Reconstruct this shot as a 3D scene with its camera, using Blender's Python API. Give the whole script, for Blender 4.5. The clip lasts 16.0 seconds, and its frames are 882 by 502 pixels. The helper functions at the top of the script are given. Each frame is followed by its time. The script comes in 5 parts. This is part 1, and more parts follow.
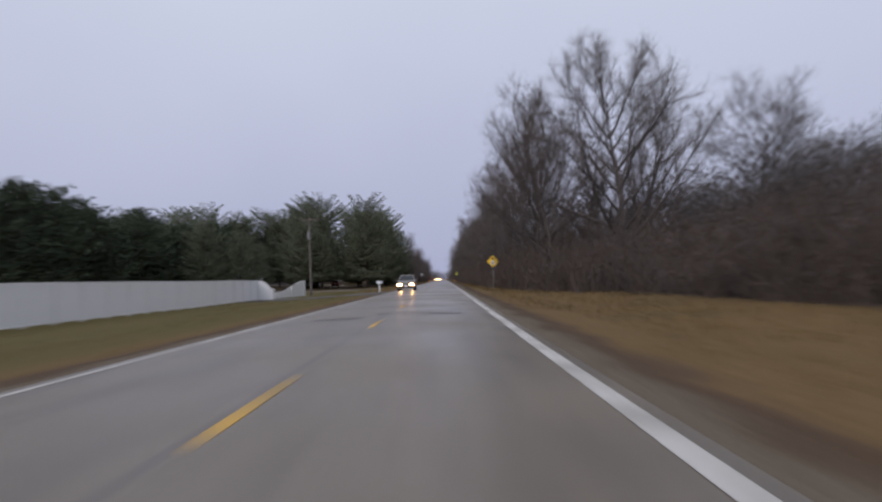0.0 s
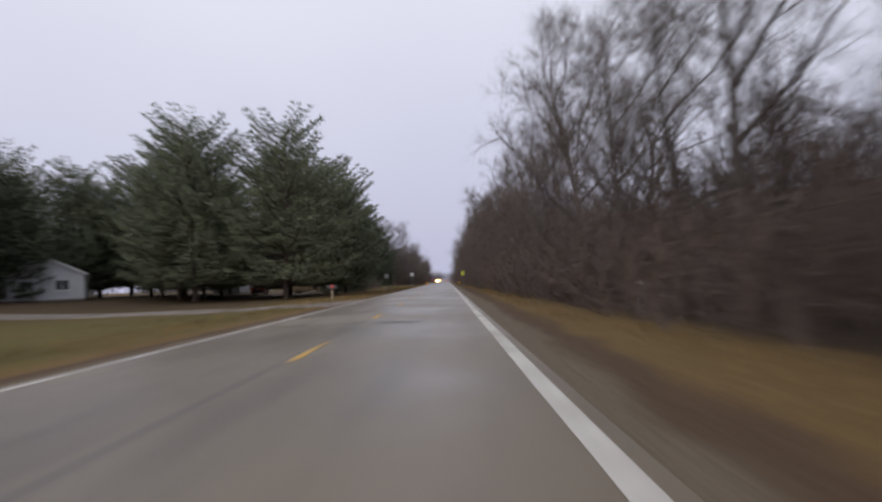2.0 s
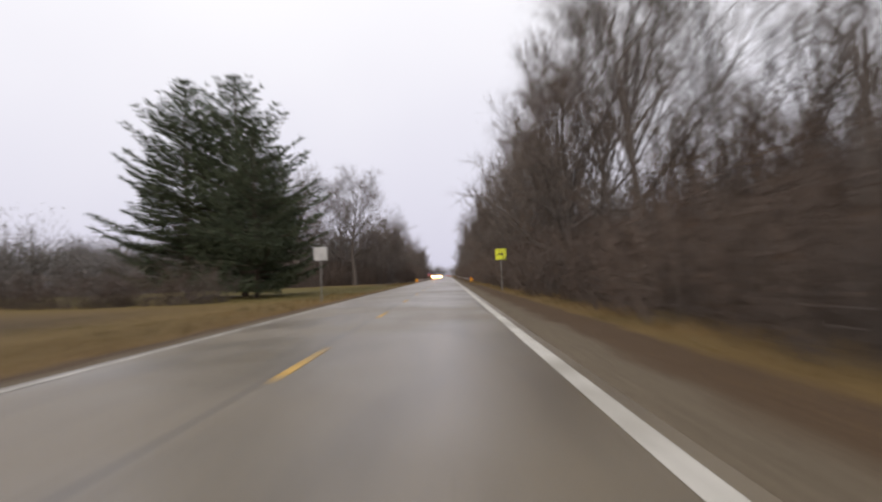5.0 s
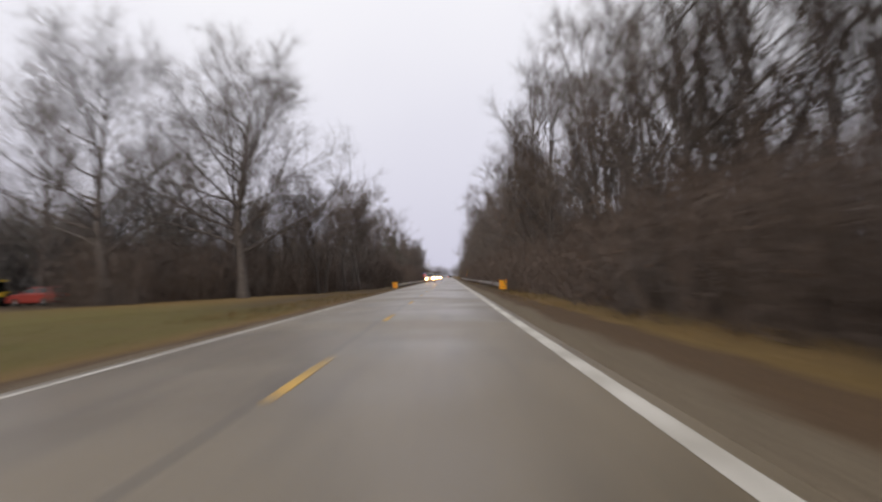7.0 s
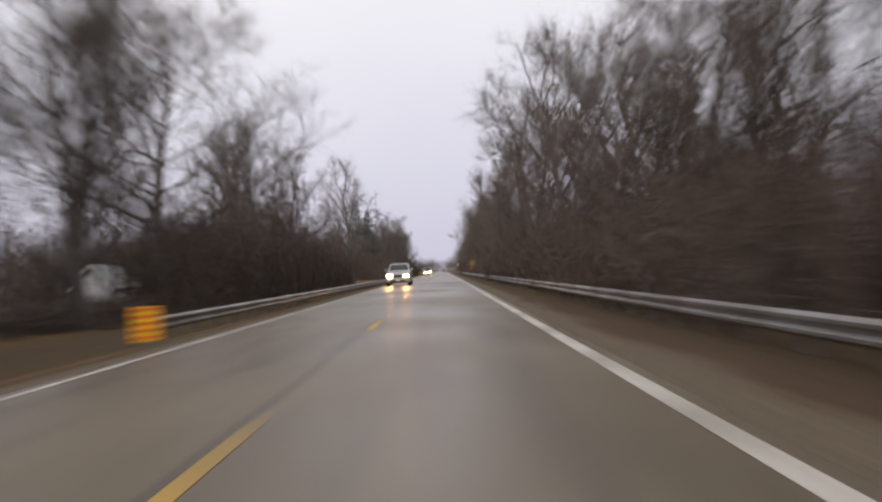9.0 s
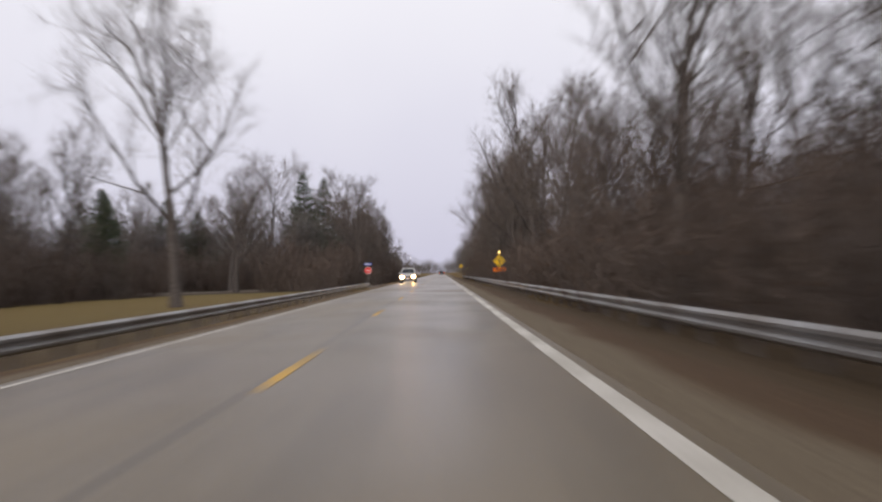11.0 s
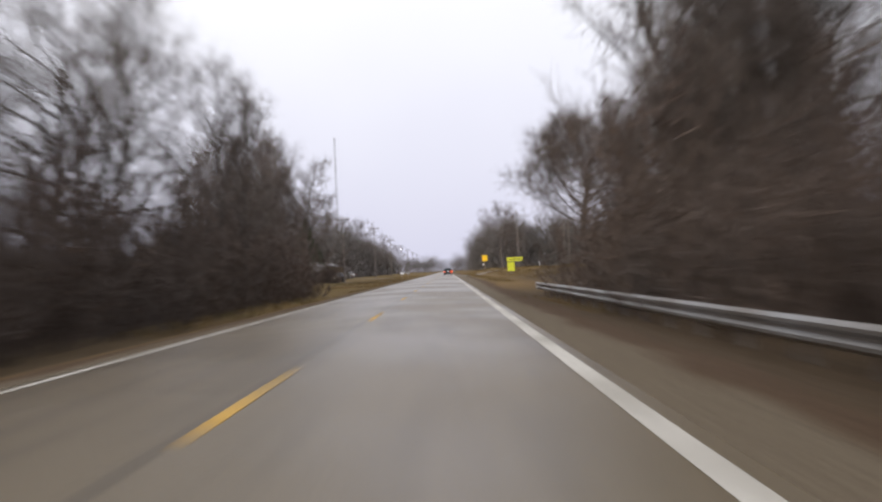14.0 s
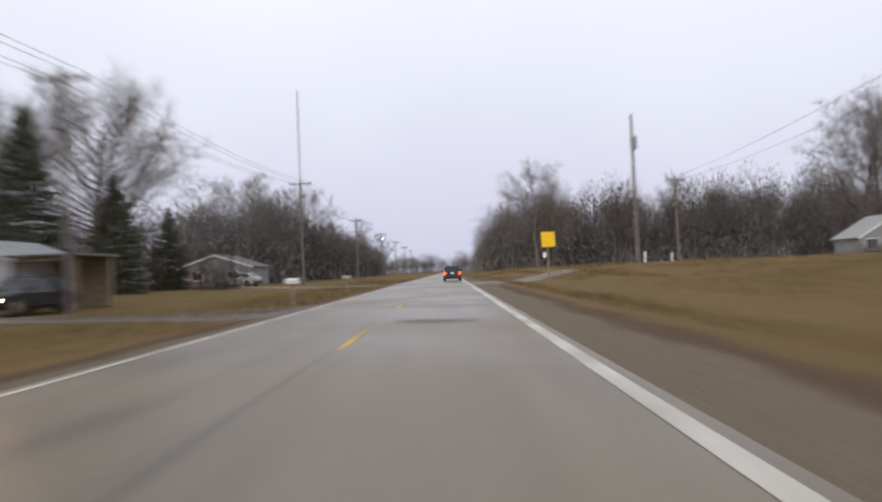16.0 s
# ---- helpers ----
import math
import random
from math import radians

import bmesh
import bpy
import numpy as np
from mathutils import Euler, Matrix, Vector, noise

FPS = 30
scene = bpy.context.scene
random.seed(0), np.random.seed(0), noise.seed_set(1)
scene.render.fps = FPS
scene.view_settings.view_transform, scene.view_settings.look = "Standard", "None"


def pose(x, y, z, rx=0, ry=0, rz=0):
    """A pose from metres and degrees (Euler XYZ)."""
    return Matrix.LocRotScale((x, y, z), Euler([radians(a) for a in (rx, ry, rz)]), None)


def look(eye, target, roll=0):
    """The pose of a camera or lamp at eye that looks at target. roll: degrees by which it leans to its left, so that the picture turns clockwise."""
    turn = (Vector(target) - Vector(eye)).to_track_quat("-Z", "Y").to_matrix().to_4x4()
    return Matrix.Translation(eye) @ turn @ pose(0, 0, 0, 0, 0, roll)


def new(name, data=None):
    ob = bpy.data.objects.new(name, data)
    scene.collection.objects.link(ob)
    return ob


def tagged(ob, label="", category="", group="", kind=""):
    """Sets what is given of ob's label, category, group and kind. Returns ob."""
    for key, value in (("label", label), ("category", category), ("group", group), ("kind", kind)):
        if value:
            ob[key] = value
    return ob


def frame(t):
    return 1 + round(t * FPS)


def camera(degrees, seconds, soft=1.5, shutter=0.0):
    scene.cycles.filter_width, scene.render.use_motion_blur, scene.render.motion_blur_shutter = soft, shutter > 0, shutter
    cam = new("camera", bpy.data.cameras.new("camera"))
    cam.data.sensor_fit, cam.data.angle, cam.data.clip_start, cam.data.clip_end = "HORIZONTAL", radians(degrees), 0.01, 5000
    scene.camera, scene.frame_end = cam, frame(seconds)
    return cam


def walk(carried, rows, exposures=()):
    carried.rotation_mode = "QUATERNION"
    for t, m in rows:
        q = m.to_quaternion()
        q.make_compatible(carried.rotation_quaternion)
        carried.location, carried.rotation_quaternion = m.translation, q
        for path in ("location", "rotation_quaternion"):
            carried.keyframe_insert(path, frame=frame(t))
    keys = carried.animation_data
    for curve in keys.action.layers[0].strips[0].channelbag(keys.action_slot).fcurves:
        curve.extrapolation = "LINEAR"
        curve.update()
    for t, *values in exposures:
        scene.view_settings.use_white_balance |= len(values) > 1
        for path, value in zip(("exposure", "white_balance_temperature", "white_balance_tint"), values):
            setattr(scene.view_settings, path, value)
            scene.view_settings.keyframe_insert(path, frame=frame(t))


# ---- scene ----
cam = camera(67.2, 16.0, soft=2.3, shutter=0.8)
# seconds, x, y, z, tilt, lean, heading
PATH = [
    (0.0, 1.673, 0.00, 1.027, 92.39, 1.99, 0.27),
    (0.5, 1.719, 16.40, 1.027, 92.38, 2.16, -0.02),
    (1.0, 1.877, 32.94, 1.027, 92.48, 2.12, -0.06),
    (1.5, 2.136, 49.66, 1.027, 92.52, 2.24, 0.35),
    (2.0, 2.185, 66.56, 1.027, 92.53, 2.27, 0.52),
    (2.5, 2.143, 83.61, 1.027, 92.11, 2.16, 0.63),
    (3.0, 2.041, 100.78, 1.027, 91.67, 2.12, 0.80),
    (3.5, 2.006, 118.05, 1.027, 91.82, 2.01, 0.72),
    (4.0, 1.962, 135.42, 1.027, 92.13, 2.11, 0.60),
    (4.5, 1.914, 152.90, 1.027, 92.12, 2.17, 0.61),
    (5.0, 1.865, 170.55, 1.027, 92.12, 2.23, 0.62),
    (5.5, 1.817, 188.38, 1.027, 92.11, 2.30, 0.63),
    (6.0, 1.769, 206.39, 1.027, 92.11, 2.36, 0.63),
    (6.5, 1.721, 224.58, 1.027, 92.10, 2.42, 0.64),
    (7.0, 1.621, 242.92, 1.027, 92.20, 2.17, 0.72),
    (7.5, 1.554, 261.45, 1.027, 92.21, 2.23, 0.61),
    (8.0, 1.349, 280.21, 1.027, 91.66, 1.92, 0.40),
    (8.5, 1.305, 299.19, 1.027, 91.61, 2.10, 0.21),
    (9.0, 1.377, 318.34, 1.027, 91.64, 2.68, 0.17),
    (9.5, 1.461, 337.63, 1.027, 91.69, 2.50, 0.13),
    (10.0, 1.544, 356.90, 1.027, 91.74, 2.32, 0.09),
    (10.5, 1.628, 376.15, 1.027, 91.79, 2.14, 0.05),
    (11.0, 1.712, 395.37, 1.027, 91.84, 1.96, 0.01),
    (11.5, 1.796, 414.54, 1.027, 91.89, 1.78, -0.04),
    (12.0, 1.871, 433.59, 1.027, 91.80, 1.97, 0.27),
    (12.5, 1.966, 452.53, 1.027, 92.09, 2.35, 0.67),
    (13.0, 1.835, 471.39, 1.027, 91.94, 2.19, 0.38),
    (13.5, 1.783, 490.26, 1.027, 91.82, 2.34, 0.59),
    (14.0, 1.752, 509.23, 1.027, 91.71, 2.66, 0.54),
    (14.5, 1.749, 528.29, 1.027, 92.02, 2.41, 0.75),
    (15.0, 1.719, 547.43, 1.027, 91.93, 2.59, 0.85),
    (15.5, 1.637, 566.61, 1.027, 92.03, 2.27, 0.85),
    (16.0, 1.564, 585.77, 1.027, 91.75, 2.40, 0.68),
]
EXPOSURES = [(0.0, -0.55, 5850, 12), (0.5, -0.10, 6250, 11), (1.0, -0.42, 6050, 15), (1.5, -0.64, 6200, 15), (2.0, -0.25, 6200, 12), (2.5, 0.0, 6550, 10),
             (3.0, 0.25, 6800, 9), (4.0, 0.20, 6800, 9), (6.5, 0.0, 6700, 9), (7.3, -0.02, 6700, 9), (8.4, -0.14, 6650, 10), (9.0, -0.05, 6700, 10), (11.5, -0.05, 6600, 11), (12.4, -0.45, 6500, 13), (13.5, 0.12, 6600, 10), (14.5, 0.18, 6500, 8), (15.0, 0.20, 6450, 8), (15.4, -0.17, 6400, 8), (16.0, 0.04, 6400, 8)]
walk(cam, [(r[0], pose(*r[1:])) for r in PATH], EXPOSURES)

# ---- light: flat winter overcast ----
world = bpy.data.worlds.new("overcast_sky")
scene.world = world
world.use_nodes = True
wn, wl = world.node_tree.nodes, world.node_tree.links
wn.clear()
w_out, w_bg = wn.new("ShaderNodeOutputWorld"), wn.new("ShaderNodeBackground")
w_sky = wn.new("ShaderNodeTexSky")
w_sky.sky_type, w_sky.sun_disc = "NISHITA", False
w_sky.sun_elevation, w_sky.sun_rotation = radians(19), radians(200)
w_sky.dust_density, w_sky.air_density = 6.0, 1.0
w_mul = wn.new("ShaderNodeVectorMath")
w_mul.operation, w_mul.inputs[3].default_value = "SCALE", 0.09
w_mix = wn.new("ShaderNodeMix")
w_mix.data_type = "RGBA"
w_mix.inputs[0].default_value = 0.93
# cloud deck: dimmer and bluer low down, brighter overhead
w_tc, w_sep, w_ramp, w_deck = wn.new("ShaderNodeTexCoord"), wn.new("ShaderNodeSeparateXYZ"), wn.new("ShaderNodeMapRange"), wn.new("ShaderNodeMix")
w_noise, w_add = wn.new("ShaderNodeTexNoise"), wn.new("ShaderNodeMath")
w_noise.inputs["Scale"].default_value, w_noise.inputs["Detail"].default_value = 2.2, 3
w_add.operation, w_add.inputs[1].default_value = "MULTIPLY_ADD", 0.22
w_ramp.inputs[1].default_value, w_ramp.inputs[2].default_value = 0.08, 0.52
w_deck.data_type = "RGBA"
w_deck.inputs[6].default_value, w_deck.inputs[7].default_value = (0.65, 0.645, 0.81, 1), (0.97, 0.97, 1.05, 1)
wl.new(w_tc.outputs["Generated"], w_sep.inputs[0])
wl.new(w_tc.outputs["Generated"], w_noise.inputs[0])
wl.new(w_noise.outputs[0], w_add.inputs[0])
wl.new(w_sep.outputs[2], w_add.inputs[2])
wl.new(w_add.outputs[0], w_ramp.inputs[0])
wl.new(w_ramp.outputs[0], w_deck.inputs[0])
wl.new(w_deck.outputs[2], w_mix.inputs[7])
wl.new(w_sky.outputs[0], w_mul.inputs[0])
wl.new(w_mul.outputs[0], w_mix.inputs[6])
wl.new(w_mix.outputs[2], w_bg.inputs[0])
wl.new(w_bg.outputs[0], w_out.inputs[0])
w_bg.inputs[1].default_value = 1.0
sun = new("sun", bpy.data.lights.new("sun", "SUN"))
sun.data.energy, sun.data.angle, sun.data.color = 1.1, radians(25), (1.0, 0.90, 0.79)
sun.matrix_world = look((0, 0, 34), (30, 95, 0))

# ---- materials ----


def mat(name, c1, c2, scale=4.0, rough=0.8, c3=None, big=0.15, bump=0.3, metal=0.0, spec=0.5, vary=0.0, detail=6.0, coord="Object"):
    """Two colours mixed by fine grain, a third by large stains, with relief; vary: brightness by object or island."""
    m = bpy.data.materials.new(name)
    m.use_nodes = True
    nt = m.node_tree
    b = nt.nodes["Principled BSDF"]
    tc = nt.nodes.new("ShaderNodeTexCoord")
    n1 = nt.nodes.new("ShaderNodeTexNoise")
    n1.inputs["Scale"].default_value, n1.inputs["Detail"].default_value = scale, detail
    nt.links.new(tc.outputs[coord], n1.inputs["Vector"])
    r1 = nt.nodes.new("ShaderNodeMapRange")
    r1.inputs[1].default_value, r1.inputs[2].default_value = 0.35, 0.65
    nt.links.new(n1.outputs[0], r1.inputs[0])
    mx = nt.nodes.new("ShaderNodeMix")
    mx.data_type = "RGBA"
    mx.inputs[6].default_value, mx.inputs[7].default_value = (*c1, 1), (*c2, 1)
    nt.links.new(r1.outputs[0], mx.inputs[0])
    col = mx.outputs[2]
    if c3:
        n2 = nt.nodes.new("ShaderNodeTexNoise")
        n2.inputs["Scale"].default_value, n2.inputs["Detail"].default_value = big, 4
        nt.links.new(tc.outputs[coord], n2.inputs["Vector"])
        r2 = nt.nodes.new("ShaderNodeMapRange")
        r2.inputs[1].default_value, r2.inputs[2].default_value = 0.45, 0.62
        nt.links.new(n2.outputs[0], r2.inputs[0])
        m2 = nt.nodes.new("ShaderNodeMix")
        m2.data_type = "RGBA"
        m2.inputs[7].default_value = (*c3, 1)
        nt.links.new(r2.outputs[0], m2.inputs[0])
        nt.links.new(col, m2.inputs[6])
        col = m2.outputs[2]
    if vary:
        oi = nt.nodes.new("ShaderNodeObjectInfo")
        ge = nt.nodes.new("ShaderNodeNewGeometry")
        ad = nt.nodes.new("ShaderNodeMath")
        ad.operation = "ADD"
        nt.links.new(oi.outputs["Random"], ad.inputs[0])
        nt.links.new(ge.outputs["Random Per Island"], ad.inputs[1])
        rv = nt.nodes.new("ShaderNodeMapRange")
        rv.inputs[2].default_value = 2.0
        rv.inputs[3].default_value, rv.inputs[4].default_value = 1 - vary, 1 + vary
        nt.links.new(ad.outputs[0], rv.inputs[0])
        hs = nt.nodes.new("ShaderNodeHueSaturation")
        nt.links.new(rv.outputs[0], hs.inputs["Value"])
        nt.links.new(col, hs.inputs["Color"])
        col = hs.outputs[0]
    nt.links.new(col, b.inputs["Base Color"])
    if bump:
        bp = nt.nodes.new("ShaderNodeBump")
        bp.inputs["Strength"].default_value, bp.inputs["Distance"].default_value = bump, 0.02
        nt.links.new(n1.outputs[0], bp.inputs["Height"])
        nt.links.new(bp.outputs[0], b.inputs["Normal"])
    b.inputs["Roughness"].default_value, b.inputs["Metallic"].default_value = rough, metal
    b.inputs["Specular IOR Level"].default_value = spec
    return m


def glow(name, color, strength):
    m = bpy.data.materials.new(name)
    m.use_nodes = True
    b = m.node_tree.nodes["Principled BSDF"]
    b.inputs["Base Color"].default_value = (*color, 1)
    b.inputs["Emission Color"].default_value = (*color, 1)
    b.inputs["Emission Strength"].default_value = strength
    return m


BARK = mat("grey_bark", (0.075, 0.062, 0.055), (0.14, 0.12, 0.11), 6, 0.9, vary=0.3)
TWIG = mat("bare_twigs", (0.100, 0.080, 0.068), (0.168, 0.138, 0.120), 1.5, 0.9, bump=0, vary=0.3)
# twigs of the far woods: distance haze put into a paler, greyer colour
TWIG_HAZED = mat("haze_paled_twigs", (0.126, 0.115, 0.109), (0.172, 0.159, 0.151), 0.25, 0.95, bump=0, vary=0.12)
TWIG_RED = mat("reddish_brush_twigs", (0.088, 0.064, 0.052), (0.141, 0.105, 0.086), 1.0, 0.9, c3=(0.105, 0.085, 0.075), big=0.12, bump=0, vary=0.28, coord="Object")
DEAD_LEAF = mat("dead_oak_leaves", (0.085, 0.048, 0.030), (0.150, 0.092, 0.056), 2.0, 0.8, bump=0, vary=0.45)
PINE_BARK = mat("pine_bark", (0.05, 0.038, 0.03), (0.10, 0.075, 0.06), 8, 0.95)
NEEDLE = mat("pine_needles", (0.130, 0.147, 0.096), (0.200, 0.223, 0.143), 0.4, 0.85, bump=0, vary=0.18, spec=0.25)
NEEDLE_DARK = mat("spruce_needles", (0.054, 0.068, 0.044), (0.092, 0.112, 0.068), 0.4, 0.85, bump=0, vary=0.18, spec=0.25)
GRASS_DEAD = mat("dead_grass_blades", (0.15, 0.094, 0.036), (0.26, 0.172, 0.070), 0.5, 0.9, c3=(0.12, 0.092, 0.035), big=0.2, bump=0, vary=0.4)
GRASS_GREEN = mat("lawn_blades", (0.08, 0.076, 0.02), (0.14, 0.118, 0.036), 0.5, 0.9, c3=(0.16, 0.11, 0.04), big=0.2, bump=0, vary=0.35)
WHITE_LINE = mat("worn_white_paint", (0.52, 0.49, 0.43), (0.72, 0.685, 0.61), 9, 0.6, c3=(0.40, 0.37, 0.31), big=0.9, bump=0.2)
YELLOW_LINE = mat("worn_yellow_paint", (0.55, 0.31, 0.04), (0.70, 0.42, 0.06), 9, 0.6, c3=(0.36, 0.24, 0.08), big=0.6, bump=0.2)
WHITE_VINYL = mat("white_vinyl", (0.80, 0.80, 0.79), (0.87, 0.87, 0.86), 1.2, 0.45, c3=(0.74, 0.74, 0.72), big=0.3, bump=0.05)
WHITE_PAINT = mat("white_paint", (0.66, 0.67, 0.68), (0.78, 0.79, 0.80), 3, 0.5, bump=0.05)
GREY_SIDING = mat("grey_siding", (0.20, 0.20, 0.205), (0.28, 0.28, 0.285), 1.5, 0.7, bump=0.05)
PATCH = mat("old_tar", (0.055, 0.047, 0.041), (0.085, 0.073, 0.063), 12, 0.55, bump=0.3)
SIDING = mat("pale_siding", (0.55, 0.57, 0.60), (0.66, 0.68, 0.70), 1.5, 0.6, bump=0.05)
ROOF = mat("grey_shingles", (0.11, 0.11, 0.115), (0.19, 0.185, 0.18), 5, 0.9)
ROOF_PALE = mat("pale_shingles", (0.25, 0.26, 0.25), (0.36, 0.365, 0.355), 5, 0.9)
POLE_WOOD = mat("weathered_pole", (0.13, 0.11, 0.10), (0.24, 0.21, 0.19), 5, 0.9)
WOOD = mat("weathered_wood", (0.22, 0.17, 0.11), (0.34, 0.27, 0.19), 5, 0.85)
STEEL = mat("galvanised_steel", (0.30, 0.295, 0.29), (0.44, 0.435, 0.43), 3, 0.45, c3=(0.24, 0.215, 0.19), big=0.5, metal=0.75, bump=0.05)
SIGN_BACK = mat("aluminium_sign_back", (0.42, 0.42, 0.43), (0.52, 0.52, 0.53), 3, 0.5, metal=0.25, bump=0)
STEEL_POST = mat("sign_post_steel", (0.20, 0.20, 0.20), (0.30, 0.30, 0.30), 6, 0.55, metal=0.6, bump=0.05)
SIGN_YELLOW = mat("yellow_sheeting", (0.95, 0.57, 0.009), (0.97, 0.63, 0.018), 3, 0.35, bump=0)
SIGN_LIME = mat("lime_sheeting", (0.74, 0.80, 0.04), (0.82, 0.86, 0.07), 3, 0.35, bump=0)
SIGN_ORANGE = mat("orange_sheeting", (0.92, 0.17, 0.01), (0.95, 0.24, 0.02), 3, 0.35, bump=0)
SIGN_RED = mat("red_sheeting", (0.75, 0.02, 0.02), (0.85, 0.04, 0.03), 3, 0.35, bump=0)
SIGN_BLUE = mat("blue_sheeting", (0.02, 0.10, 0.55), (0.03, 0.14, 0.65), 3, 0.35, bump=0)
SIGN_WHITE = mat("white_sheeting", (0.82, 0.82, 0.84), (0.88, 0.88, 0.90), 3, 0.35, bump=0)
BLACK = mat("black_ink", (0.012, 0.012, 0.012), (0.02, 0.02, 0.02), 3, 0.5, bump=0)
RUBBER = mat("tyre_rubber", (0.015, 0.015, 0.015), (0.03, 0.03, 0.03), 8, 0.85)
GLASS_DARK = mat("dark_window", (0.015, 0.018, 0.02), (0.03, 0.033, 0.036), 2, 0.06, bump=0)
CAR_WHITE = mat("white_car_paint", (0.45, 0.435, 0.41), (0.51, 0.495, 0.47), 2, 0.25, bump=0)
CAR_SILVER = mat("silver_car_paint", (0.40, 0.41, 0.43), (0.46, 0.47, 0.49), 2, 0.28, metal=0.5, bump=0)
TRAILER_TAN = mat("tan_trailer_skin", (0.40, 0.31, 0.17), (0.48, 0.38, 0.22), 3, 0.6, c3=(0.33, 0.25, 0.14), big=0.8, bump=0.03)
CAR_TAN = mat("champagne_car_paint", (0.23, 0.205, 0.175), (0.28, 0.255, 0.22), 2, 0.3, metal=0.35, bump=0)
CAR_DARK = mat("dark_car_paint", (0.018, 0.016, 0.020), (0.028, 0.024, 0.028), 2, 0.22, bump=0)
YARD_YELLOW = mat("yellow_machine_paint", (0.62, 0.42, 0.02), (0.72, 0.50, 0.04), 3, 0.4, bump=0)
CAR_RED = mat("red_car_paint", (0.22, 0.028, 0.02), (0.28, 0.04, 0.03), 2, 0.3, bump=0)
TRIM = mat("black_trim", (0.02, 0.02, 0.02), (0.035, 0.035, 0.035), 5, 0.5, bump=0)
CHROME = mat("chrome", (0.6, 0.6, 0.6), (0.7, 0.7, 0.7), 3, 0.15, metal=1.0, bump=0)
HEADLIGHT = glow("headlight", (1.0, 0.52, 0.17), 190.0)
TAIL = glow("tail_light", (1.0, 0.10, 0.03), 3.0)
BEACON = glow("amber_beacon", (1.0, 0.66, 0.20), 5.0)
YARD_LAMP = glow("yard_lamp", (0.95, 0.95, 1.0), 6.0)
DIRT_EDGE = mat("dark_gravel_and_dirt", (0.088, 0.070, 0.054), (0.168, 0.135, 0.104), 12, 0.9, c3=(0.066, 0.050, 0.038), big=0.22, bump=0.6)
GRAVEL = mat("shoulder_gravel", (0.112, 0.088, 0.066), (0.205, 0.165, 0.126), 14, 0.9, c3=(0.085, 0.064, 0.046), big=0.25, bump=0.6)
DRIVE = mat("pale_gravel_drive", (0.17, 0.145, 0.118), (0.27, 0.235, 0.195), 10, 0.9, c3=(0.14, 0.115, 0.095), big=0.3, bump=0.5)
DRIVE_DARK = mat("dark_drive_asphalt", (0.072, 0.064, 0.058), (0.128, 0.116, 0.105), 12, 0.8, c3=(0.06, 0.05, 0.043), big=0.3, bump=0.4)


